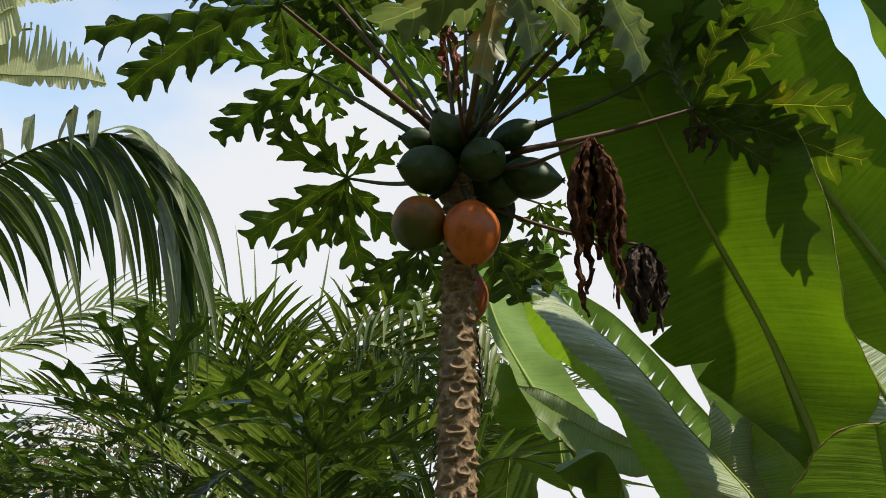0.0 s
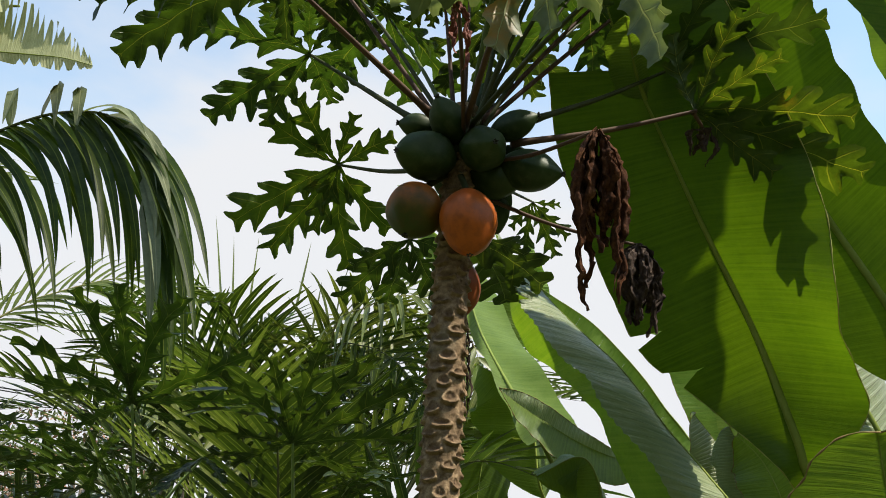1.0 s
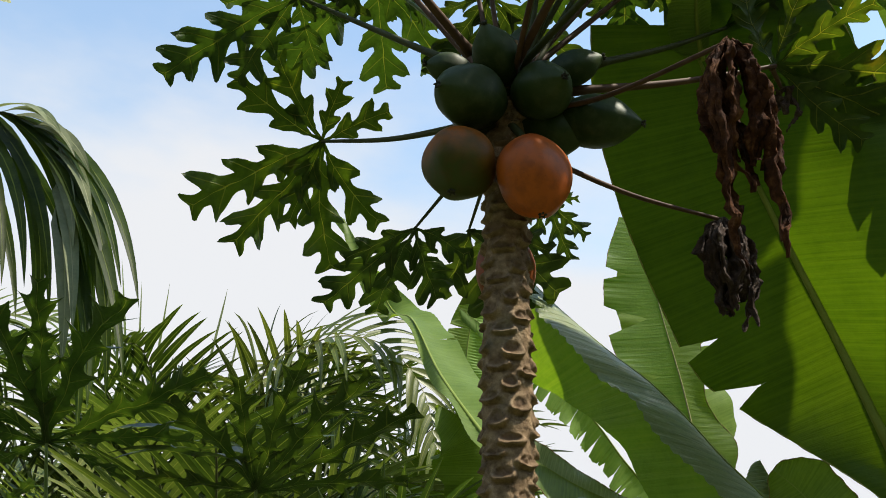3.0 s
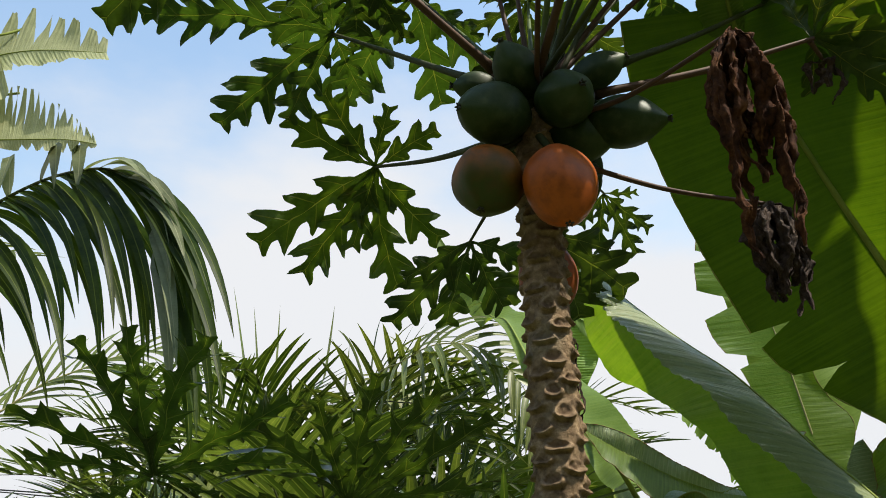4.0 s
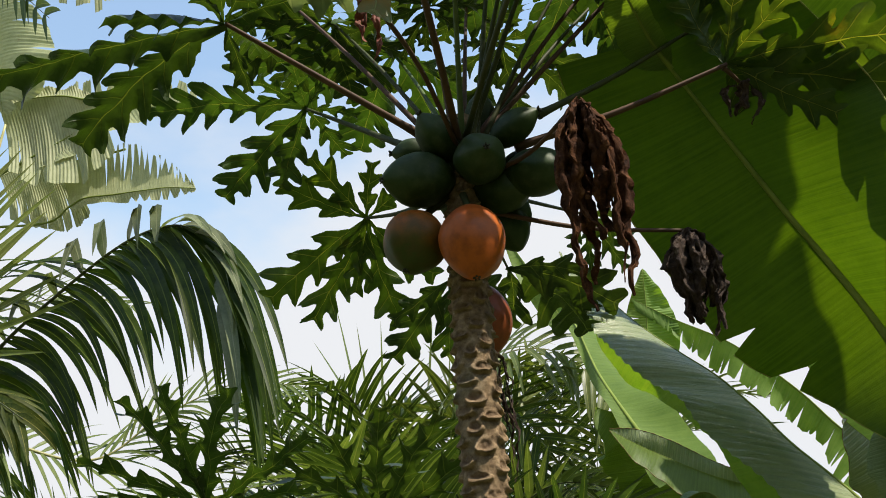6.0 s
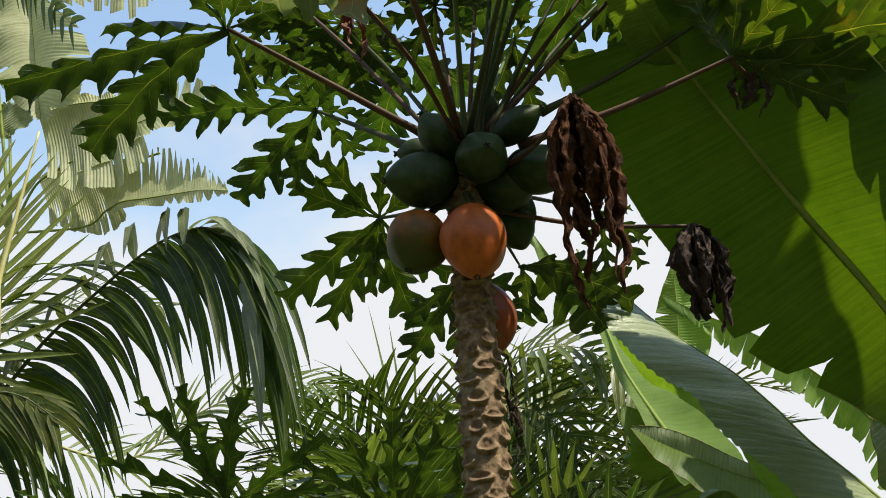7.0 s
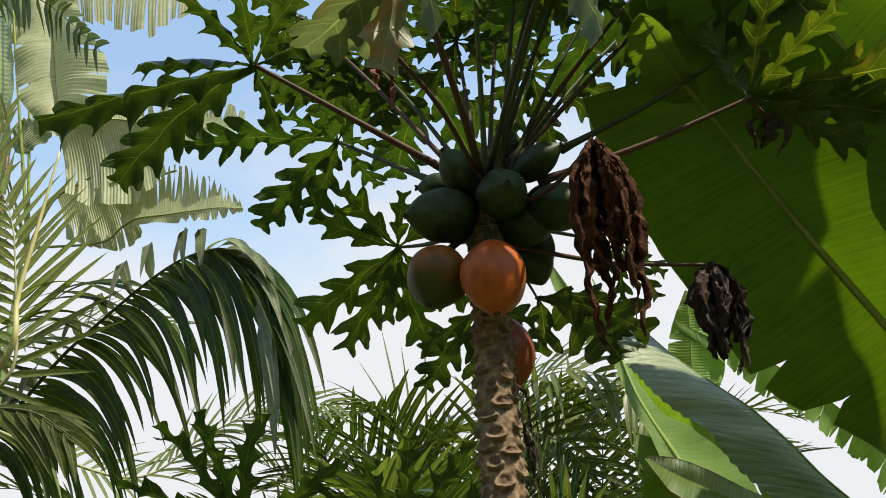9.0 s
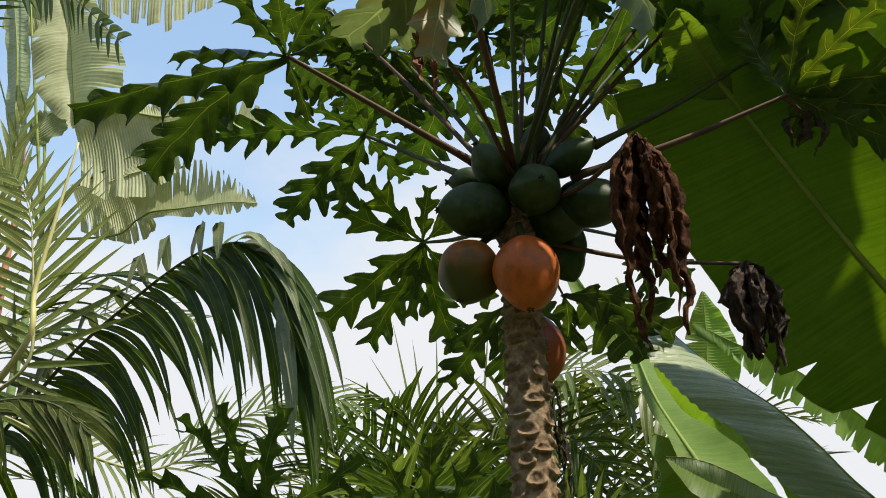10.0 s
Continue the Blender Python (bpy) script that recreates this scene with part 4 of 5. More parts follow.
dried_leaf(papaya, (0.772, 2.270, 2.642), (0.735, 2.235, 2.668), 0.125, 0.045, 4, DRY_DARK, "dark shrivelled leaf remnant", 64, sag=0.0)

dried_leaf(papaya, (0.104, 2.300, 2.016), (0.07, 2.26, 2.04), 0.30, 0.016, 5, DRY_DARK, "dark withered flower stalk along the trunk", 65, sag=0.0)


# ---- young papayas below ----
def young_papaya(at, height, leaves, label):
    plant = thing("young_papaya", (at[0], at[1], 0.0), label, "plant", "young papayas")
    top = np.array((at[0], at[1], height))
    part("stem", Geo().tube(curve([(at[0], at[1], -0.05), (at[0] + 0.02, at[1], height * 0.5), top], 14), np.linspace(0.032, 0.016, 14), 10), GREEN_STEM, plant)
    for c, tips, up, seed in leaves:
        papaya_leaf(plant, top - (0, 0, 0.06), c, tips, up, stalk=GREEN_STEM, sag=-0.02, r=0.007, teeth=4, width=0.145, depth=0.86, fold=0.30, sharp=True, seed=seed)
    return plant


LOW1, LOW2 = (-1.06, 3.20, 1.875), (-0.472, 3.27, 1.773)
young_papaya((-1.05, 3.45), 1.45, [
    (LOW1, [(-1.172, 2.767, 2.179), (-1.438, 2.974, 2.032), (-1.427, 3.121, 1.930), (-1.017, 2.743, 2.193), (-0.801, 2.768, 2.175), (-0.605, 2.967, 2.037), (-0.657, 3.171, 1.895), (-0.854, 3.317, 1.794), (-1.293, 3.321, 1.791)], (0.0, 0.57, 0.82), 71),
    ((-1.070, 3.000, 1.648), spread_tips((-1.070, 3.000, 1.648), (-1.320, 2.800, 1.723), (0, 0.5, 0.86), 0.2, 72), (0, 0.5, 0.86), 72),
    ((-0.849, 3.500, 1.722), spread_tips((-0.849, 3.500, 1.722), (-0.925, 3.200, 1.561), (0, 0.5, 0.86), 0.2, 73), (0, 0.5, 0.86), 73),
], "young papaya plant with dark deeply lobed leaves")
young_papaya((-0.46, 3.5), 1.40, [
    (LOW2, [(-0.158, 2.892, 2.036), (-0.026, 2.993, 1.965), (-0.028, 3.228, 1.802), (-0.223, 3.393, 1.688), (-0.524, 2.917, 2.018), (-0.717, 2.999, 1.961), (-0.812, 3.236, 1.797), (-0.341, 2.849, 2.065), (-0.709, 3.398, 1.684)], (0.0, 0.57, 0.82), 74),
    ((-0.240, 3.100, 1.621), spread_tips((-0.240, 3.100, 1.621), (-0.058, 3.000, 1.656), (0.1, 0.5, 0.86), 0.2, 75), (0.1, 0.5, 0.86), 75),
], "young papaya plant with a broad dark lobed leaf")
young_papaya((-1.75, 3.4), 1.40, [
    ((-1.749, 3.200, 1.880), spread_tips((-1.749, 3.200, 1.880), (-1.374, 3.100, 1.749), (0, 0.55, 0.83), 0.2, 76), (0, 0.55, 0.83), 76),
    ((-1.574, 3.000, 1.625), spread_tips((-1.574, 3.000, 1.625), (-1.240, 2.900, 1.641), (0, 0.5, 0.86), 0.2, 77), (0, 0.5, 0.86), 77),
], "young papaya plant with dark lobed leaves")


# ---- banana plants ----
def banana_plant(at, height, lean, label, r=0.11):
    plant = thing("banana_plant", (at[0], at[1], 0.0), label, "plant", "banana plants")
    pts = curve([(at[0], at[1], -0.05), (at[0] + lean[0] * 0.4, at[1] + lean[1] * 0.4, height * 0.5), (at[0] + lean[0], at[1] + lean[1], height)], 16)
    part("pseudostem", Geo().tube(pts, np.linspace(r, r * 0.55, 16), 16), GREEN_STEM, plant)
    return plant


bananas = banana_plant((1.75, 3.05), 1.35, (-0.10, 0.0), "banana plant with huge arching sunlit leaves")
shaped_leaf(bananas, [(1.197, 2.660, 1.655), (1.116, 2.600, 1.808), (1.016, 2.600, 2.123), (0.843, 2.520, 2.435), (0.664, 2.420, 2.763), (0.554, 2.320, 2.908), (0.473, 2.200, 3.010)],
            ([(1.136, 2.660, 1.646), (1.047, 2.620, 1.730), (0.968, 2.760, 1.861), (0.888, 2.860, 1.953), (0.788, 2.880, 2.038), (0.750, 2.860, 2.068), (0.661, 2.790, 2.161), (0.528, 2.700, 2.388), (0.440, 2.610, 2.563), (0.377, 2.520, 2.712), (0.330, 2.360, 2.849)],
             [(1.217, 2.620, 1.628), (1.234, 2.520, 1.766), (1.274, 2.460, 1.882), (1.201, 2.400, 1.975), (1.131, 2.340, 2.052), (1.112, 2.270, 2.156), (1.105, 2.260, 2.320), (1.077, 2.250, 2.473), (1.004, 2.240, 2.706), (0.904, 2.220, 2.926), (0.813, 2.200, 3.114)]),
            (BANANA, BANANA), (((0.335, 0.30, 0.022), (0.445, 0.26, 0.016)), ()), 66, (0.02, 0.05), 0.012, 0.0009, 0.015, stem=[(1.66, 3.03, 1.25)], seed=1, label="huge banana leaf lit from behind", edge=PALE_EDGE, spans=(0.86, 1.0))
# paler than the leaf it ends: its lit look is put into the colour
banana_leaf(bananas, [(0.636, 2.380, 2.790), (0.589, 2.300, 2.823), (0.546, 2.200, 2.858), (0.506, 2.100, 2.894)], 0.075, (0.05, 0.80, 0.60), (10, 4), [], BANANA_MID, 0.05, 0.006, 30, 31, 0.006, label="torn upper end of a huge banana leaf", halves=(1.0, 0.5))
# out of view, added between sun and huge leaf to cast its shadow
banana_leaf(bananas, [(1.90, 2.82, 3.20), (1.68, 2.50, 3.72), (1.58, 2.16, 4.20), (1.46, 1.80, 4.62)], 0.36, (0.46, -0.20, 0.86), (6, 6), [(1, 0.5, 0.4, 0.03)], BANANA, 0.05, 0.012, 60, 27, 0.016, stem=[(1.66, 3.05, 1.30), (2.25, 3.20, 2.40)], label="unseen high banana leaf added to shade the huge leaf", halves=(1.0, 0.56))
banana_leaf(bananas, [(2.017, 3.300, 2.097), (1.828, 3.250, 2.440), (1.615, 3.220, 2.780), (1.357, 3.120, 3.154), (1.164, 2.980, 3.536), (0.960, 2.800, 3.895)], 0.34, (0.05, 0.80, 0.60), (6, 6), [], BANANA, 0.05, 0.010, 60, 2, 0.02, stem=[(1.68, 3.06, 1.30), (2.05, 3.25, 1.80)])
banana_leaf(bananas, [(1.865, 3.350, 1.712), (1.720, 3.400, 2.159), (1.658, 3.500, 2.525), (1.601, 3.600, 2.962), (1.554, 3.650, 3.519)], 0.46, (0.2, -0.75, 0.62), (-6, -4), [], BANANA_SHEEN, 0.10, 0.01, 44, 3, 0.016, stem=[(1.68, 3.1, 1.28)])
# lighter green than its neighbours, sunlight on this leaf put into the colour
banana_leaf(bananas, [(2.213, 3.000, 2.771), (2.035, 2.950, 3.393), (1.864, 2.800, 3.882), (1.688, 2.600, 4.264)], 0.24, (0.1, 0.8, 0.6), (15, 10), [], BANANA_LIGHT, 0.05, 0.01, 50, 4, 0.016, stem=[(1.70, 3.03, 1.3)])
banana_leaf(bananas, [(0.992, 1.800, 1.253), (0.921, 1.740, 1.425), (0.875, 1.700, 1.557), (0.844, 1.660, 1.693)], 0.185, (0.0, 0.85, 0.50), (6, 8), [], BANANA_MID, 0.06, 0.014, 30, 5, 0.007, margin=EDGE, pleat=0.0003, stem=[(1.66, 3.0, 1.2), (1.45, 2.3, 1.25)], blunt=0.45)
banana_leaf(bananas, [(1.406, 3.300, 1.523), (1.354, 3.300, 1.684), (1.314, 3.350, 1.814), (1.244, 3.400, 1.910)], 0.13, (0.1, 0.7, 0.7), (4, 4), [], BANANA_MID, 0.06, 0.01, 30, 28, 0.006, stem=[(1.66, 3.05, 1.28)], margin=EDGE, label="small banana leaf with a scorched edge")
# a leaf with a yellow midrib that shows through the torn edge
shaped_leaf(bananas, [(1.774, 5.000, 1.980), (1.728, 5.000, 2.298), (1.681, 5.000, 2.636), (1.613, 5.000, 2.993), (1.554, 5.000, 3.338), (1.488, 5.000, 3.665)],
            ([(1.680, 5.000, 1.965), (1.552, 5.000, 2.265), (1.447, 5.000, 2.566), (1.313, 5.000, 2.801), (1.267, 5.000, 3.065), (1.295, 5.000, 3.362), (1.400, 5.000, 3.661)],
             [(1.853, 5.000, 1.995), (1.966, 5.000, 2.303), (1.865, 5.000, 2.469), (1.806, 5.000, 2.608), (1.826, 5.000, 2.968), (1.778, 5.000, 3.349), (1.594, 5.000, 3.671)]),
            (BANANA_MID, BANANA_MID), (((0.42, 0.62, 0.03), (0.62, 0.75, 0.05), (0.78, 0.5, 0.02)), ()), 50, (0.04, 0.03), 0.012, 0.001, 0.010, stem=[(1.68, 3.2, 1.2), (1.85, 4.4, 1.5)], seed=33, edge=EDGE, rib=PALM_RIB_PALE)

clump = banana_plant((1.15, 3.35), 1.30, (-0.02, 0.0), "banana plant with long folded waxy leaves", 0.09)
# front half carries the sky sheen in its colour, back half is plain green
shaped_leaf(clump, [(1.10, 2.95, 1.36), (1.02, 2.80, 1.55), (0.93, 2.85, 1.70), (0.83, 2.92, 1.845), (0.77, 2.98, 1.96), (0.69, 3.05, 2.09), (0.605, 3.12, 2.195), (0.51, 3.17, 2.305), (0.43, 3.25, 2.43), (0.315, 3.35, 2.622), (0.255, 3.38, 2.72)],
            ([(0.935, 2.850, 1.422), (0.808, 2.780, 1.581), (0.706, 2.740, 1.707), (0.589, 2.80, 1.887), (0.541, 2.85, 1.989), (0.472, 2.93, 2.052), (0.405, 2.90, 2.120), (0.345, 2.97, 2.225), (0.325, 3.05, 2.330), (0.285, 3.25, 2.55), (0.253, 3.37, 2.715)],
             [(1.00, 3.15, 1.36), (0.80, 3.20, 1.62), (0.732, 3.25, 1.814), (0.694, 3.28, 1.936), (0.621, 3.30, 2.004), (0.563, 3.42, 2.103), (0.477, 3.55, 2.215), (0.42, 3.56, 2.29), (0.36, 3.50, 2.41), (0.30, 3.42, 2.60), (0.252, 3.39, 2.715)]),
            (BANANA_SHEEN, BANANA_MID), (((0.70, 0.45, 0.010), (0.775, 0.55, 0.014)), ()), 46, (-0.03, 0.03), 0.008, 0.0045, 0.006, stem=[(1.13, 3.34, 1.25)], seed=6, label="long folded banana leaf, waxy face coloured with grey-green sky sheen")
shaped_leaf(clump, [(1.001, 3.850, 1.820), (0.874, 3.950, 1.855), (0.721, 3.950, 1.913), (0.581, 3.950, 1.989), (0.452, 3.950, 2.066), (0.353, 3.950, 2.134)],
            ([(1.010, 3.880, 1.833), (0.889, 3.950, 1.886), (0.737, 3.950, 1.970), (0.597, 3.950, 2.060), (0.467, 3.950, 2.125), (0.353, 3.950, 2.142)],
             [(1.023, 3.850, 1.771), (0.869, 3.850, 1.724), (0.745, 3.850, 1.740), (0.623, 3.850, 1.807), (0.513, 3.850, 1.893), (0.414, 3.850, 2.005), (0.347, 3.850, 2.110)]),
            (BANANA_SHEEN, BANANA_MID), ((), ()), 44, (0.04, 0.04), 0.006, 0.0016, 0.006, stem=[(1.12, 3.36, 1.25)], seed=7, edge=EDGE)
banana_leaf(clump, [(0.716, 3.360, 1.517), (0.690, 3.360, 1.682), (0.614, 3.340, 1.786), (0.438, 3.300, 1.702)], 0.15, (0.2, -0.6, 0.78), (-30, -30), [], BANANA_MID, 0.12, 0.012, 36, 8, 0.010, stem=[(1.13, 3.35, 1.28)])
banana_leaf(clump, [(1.441, 3.500, 1.482), (1.385, 3.500, 1.652), (1.324, 3.500, 1.806), (1.254, 3.500, 1.957)], 0.15, (0.6, -0.5, 0.6), (-40, -50), [], BANANA_SHEEN, 0.12, 0.010, 40, 9, 0.010, pleat=0.002, stem=[(1.16, 3.36, 1.28)])
banana_leaf(clump, [(1.665, 4.200, 1.406), (1.569, 4.200, 1.711), (1.454, 4.150, 1.932), (1.310, 4.100, 2.095)], 0.22, (0.1, -0.6, 0.80), (-18, -18), [], BANANA_SHEEN, 0.10, 0.01, 40, 10, 0.008, stem=[(1.17, 3.38, 1.28)], margin=EDGE)

far_clump = banana_plant((1.2, 6.0), 1.6, (-0.05, 0.0), "banana plant behind the papaya with light green leaves")
shaped_leaf(far_clump, [(0.602, 4.300, 1.954), (0.516, 4.800, 2.266), (0.367, 5.400, 2.746), (0.263, 6.000, 3.273), (0.159, 6.500, 3.518), (-0.034, 6.800, 4.027), (-0.231, 7.000, 4.475)],
            ([(0.539, 4.300, 1.947), (0.430, 4.800, 2.272), (0.314, 5.400, 2.733), (0.203, 6.000, 3.258), (0.065, 6.500, 3.467), (-0.142, 6.800, 3.969), (-0.260, 7.000, 4.472)],
             [(0.845, 4.200, 1.901), (0.808, 4.600, 2.125), (0.692, 5.000, 2.458), (0.570, 5.600, 2.927), (0.434, 6.200, 3.365), (0.099, 6.600, 3.802), (-0.135, 6.900, 4.182), (-0.329, 7.000, 4.475)]),
            (BANANA_LIGHT, BANANA_LIGHT), ((), ((0.50, 0.5, 0.006),)), 80, (0.06, 0.05), 0.03, 0.003, 0.014, stem=[(1.18, 5.95, 1.5)], seed=12, label="light green banana leaf in the sun")
shaped_leaf(far_clump, [(2.259, 6.800, 2.075), (2.210, 7.000, 2.364), (2.034, 7.000, 2.585), (1.874, 7.000, 2.813), (1.665, 7.000, 3.052), (1.404, 7.000, 3.304), (1.038, 7.000, 3.536), (0.747, 7.000, 3.749)],
            ([(2.174, 6.800, 2.042), (1.936, 7.000, 2.140), (1.909, 7.000, 2.433), (1.725, 7.000, 2.607), (1.624, 7.000, 2.758), (1.476, 7.000, 2.888), (1.342, 7.000, 3.016), (1.171, 7.000, 3.187), (0.984, 7.000, 3.433), (0.760, 7.000, 3.646)],
             None),
            (BANANA_LIGHT, BANANA_LIGHT), (tuple((0.10 + 0.037 * k + 0.009 * (k * 7 % 3), 0.18 + 0.09 * (k * 5 % 6), 0.004 + 0.003 * (k % 3)) for k in range(23)), ()), 70, (0.05, 0.0), 0.03, 0.004, 0.012, stem=[(1.2, 6.0, 1.55)], seed=13, label="light green banana leaf torn to rags along its edge", droop=0.10, ragged=0.10, frayed=(0.06, 0.0))
shaped_leaf(far_clump, [(0.801, 7.000, 3.046), (0.810, 7.000, 3.360), (0.846, 7.000, 3.636), (0.873, 7.000, 3.998)],
            ([(0.710, 7.000, 3.055), (0.641, 7.000, 3.378), (0.691, 7.000, 3.654), (0.859, 7.000, 3.989)], [(0.918, 7.000, 3.044), (1.060, 7.000, 3.333), (1.045, 7.000, 3.636), (0.893, 7.000, 3.985)]),
            (BANANA_LIGHT, BANANA_LIGHT), (((0.55, 0.6, 0.02),), ()), 40, (0.05, 0.05), 0.02, 0.003, 0.012, stem=[(1.22, 6.02, 1.55)], seed=14)
shaped_leaf(far_clump, [(0.885, 5.200, 2.043), (0.733, 5.200, 2.237), (0.568, 5.200, 2.410), (0.404, 5.200, 2.551)],
            ([(0.823, 5.200, 2.019), (0.654, 5.200, 2.215), (0.511, 5.200, 2.347), (0.397, 5.200, 2.545)], [(0.944, 5.200, 2.052), (0.814, 5.200, 2.274), (0.623, 5.200, 2.461), (0.412, 5.200, 2.557)]),
            (BANANA_LIGHT, BANANA_LIGHT), ((), ()), 40, (0.05, 0.05), 0.01, 0.002, 0.010, stem=[(1.18, 5.9, 1.5)], seed=34)
banana_leaf(far_clump, [(2.949, 7.500, 2.465), (2.854, 7.500, 3.175), (2.732, 7.500, 3.891), (2.451, 7.400, 4.669)], 0.46, (0.1, -0.9, 0.4), (5, 5), [(-1, 0.35, 0.8, 0.04), (-1, 0.50, 0.5, 0.02), (-1, 0.64, 0.7, 0.04), (-1, 0.78, 0.5, 0.03), (1, 0.3, 0.6, 0.03), (1, 0.55, 0.4, 0.02)], BANANA_LIGHT, 0.06, 0.02, 50, 15, 0.02, stem=[(1.24, 6.05, 1.55)])
banana_leaf(far_clump, [(0.759, 5.200, 1.723), (0.688, 5.200, 2.088), (0.569, 5.150, 2.355), (0.325, 5.100, 2.484)], 0.32, (0.1, -0.6, 0.8), (-25, -25), [], BANANA_MID, 0.1, 0.02, 50, 16, 0.012, stem=[(1.16, 5.95, 1.5)])
banana_leaf(far_clump, [(0.781, 7.900, 2.768), (0.660, 8.000, 2.490), (0.589, 8.000, 2.049), (0.526, 8.000, 1.405)], 0.34, (0.15, -0.9, 0.3), (-12, -12), [], BANANA, 0.08, 0.02, 40, 11, 0.014, stem=[(1.18, 6.1, 1.5), (0.9, 7.4, 2.9)])

# torn pale leaves at the back
torn = banana_plant((-7.196, 8.7), 6.458, (0.02, 0.0), "tall banana plant with pale leaves torn into strips", 0.075)


def strips(first, last, count, depth, seed=1, gap=0.14):
    rng = np.random.default_rng(seed)
    pace = (last - first) / (count - 1)
    return tuple((first + pace * (k + rng.uniform(-0.28, 0.28)), min(0.95, depth * rng.uniform(0.5, 1.15)), pace * rng.uniform(0.3, 1.0) * gap) for k in range(count))


TOP = (-7.151, 8.700, 6.451)
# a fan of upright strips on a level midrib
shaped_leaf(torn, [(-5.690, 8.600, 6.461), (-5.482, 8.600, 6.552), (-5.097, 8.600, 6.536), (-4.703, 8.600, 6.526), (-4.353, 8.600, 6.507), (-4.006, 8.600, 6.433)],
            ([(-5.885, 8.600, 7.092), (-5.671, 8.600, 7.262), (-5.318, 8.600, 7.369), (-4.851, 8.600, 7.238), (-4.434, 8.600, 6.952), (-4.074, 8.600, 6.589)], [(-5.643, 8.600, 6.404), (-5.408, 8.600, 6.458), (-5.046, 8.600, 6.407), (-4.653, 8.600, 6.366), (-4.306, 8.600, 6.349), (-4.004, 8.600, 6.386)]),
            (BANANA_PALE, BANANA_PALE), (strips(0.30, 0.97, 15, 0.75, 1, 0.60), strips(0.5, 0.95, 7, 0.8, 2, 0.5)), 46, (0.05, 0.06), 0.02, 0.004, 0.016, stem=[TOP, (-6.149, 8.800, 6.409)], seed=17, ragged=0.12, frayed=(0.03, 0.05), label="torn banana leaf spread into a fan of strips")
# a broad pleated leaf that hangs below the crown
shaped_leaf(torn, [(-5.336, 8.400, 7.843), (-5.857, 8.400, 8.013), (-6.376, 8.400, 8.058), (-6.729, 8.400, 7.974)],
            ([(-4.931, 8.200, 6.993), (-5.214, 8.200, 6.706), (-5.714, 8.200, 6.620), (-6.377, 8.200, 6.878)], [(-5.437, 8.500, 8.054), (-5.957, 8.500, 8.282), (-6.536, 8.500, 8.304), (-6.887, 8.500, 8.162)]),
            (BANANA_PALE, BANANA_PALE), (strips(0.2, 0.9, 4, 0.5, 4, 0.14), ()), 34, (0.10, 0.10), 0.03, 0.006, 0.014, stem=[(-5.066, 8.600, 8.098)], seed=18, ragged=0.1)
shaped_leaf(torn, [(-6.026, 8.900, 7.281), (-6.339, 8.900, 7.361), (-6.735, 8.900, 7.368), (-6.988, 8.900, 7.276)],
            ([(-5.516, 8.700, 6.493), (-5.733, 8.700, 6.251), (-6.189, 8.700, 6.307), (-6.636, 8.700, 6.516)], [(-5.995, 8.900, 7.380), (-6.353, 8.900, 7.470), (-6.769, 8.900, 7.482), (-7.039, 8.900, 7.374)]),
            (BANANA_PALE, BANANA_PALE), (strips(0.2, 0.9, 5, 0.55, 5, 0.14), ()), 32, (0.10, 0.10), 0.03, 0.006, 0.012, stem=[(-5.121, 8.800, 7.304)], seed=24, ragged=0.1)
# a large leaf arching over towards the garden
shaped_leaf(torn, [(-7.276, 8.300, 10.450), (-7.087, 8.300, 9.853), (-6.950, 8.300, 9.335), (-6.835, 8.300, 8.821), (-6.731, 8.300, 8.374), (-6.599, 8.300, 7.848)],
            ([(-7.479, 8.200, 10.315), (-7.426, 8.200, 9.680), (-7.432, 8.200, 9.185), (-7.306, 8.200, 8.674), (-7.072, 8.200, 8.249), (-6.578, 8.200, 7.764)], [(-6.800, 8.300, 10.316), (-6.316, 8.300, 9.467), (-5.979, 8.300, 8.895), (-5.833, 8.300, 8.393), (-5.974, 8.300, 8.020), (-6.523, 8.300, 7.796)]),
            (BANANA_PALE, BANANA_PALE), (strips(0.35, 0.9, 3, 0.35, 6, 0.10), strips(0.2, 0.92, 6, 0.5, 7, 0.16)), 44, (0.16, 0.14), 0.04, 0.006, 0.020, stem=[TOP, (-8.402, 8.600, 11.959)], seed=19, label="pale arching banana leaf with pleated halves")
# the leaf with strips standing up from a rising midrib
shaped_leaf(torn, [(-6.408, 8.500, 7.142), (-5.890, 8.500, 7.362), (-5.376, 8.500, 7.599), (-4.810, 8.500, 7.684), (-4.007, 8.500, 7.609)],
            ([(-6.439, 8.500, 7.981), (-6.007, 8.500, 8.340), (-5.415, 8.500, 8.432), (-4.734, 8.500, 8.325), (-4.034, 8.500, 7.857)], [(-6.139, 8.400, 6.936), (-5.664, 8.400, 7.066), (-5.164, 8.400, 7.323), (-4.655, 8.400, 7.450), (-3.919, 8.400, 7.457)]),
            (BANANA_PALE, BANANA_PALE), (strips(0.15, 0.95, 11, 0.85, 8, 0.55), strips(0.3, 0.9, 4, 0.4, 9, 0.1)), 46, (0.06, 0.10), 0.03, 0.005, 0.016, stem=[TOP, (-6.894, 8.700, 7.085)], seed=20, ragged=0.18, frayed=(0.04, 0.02))
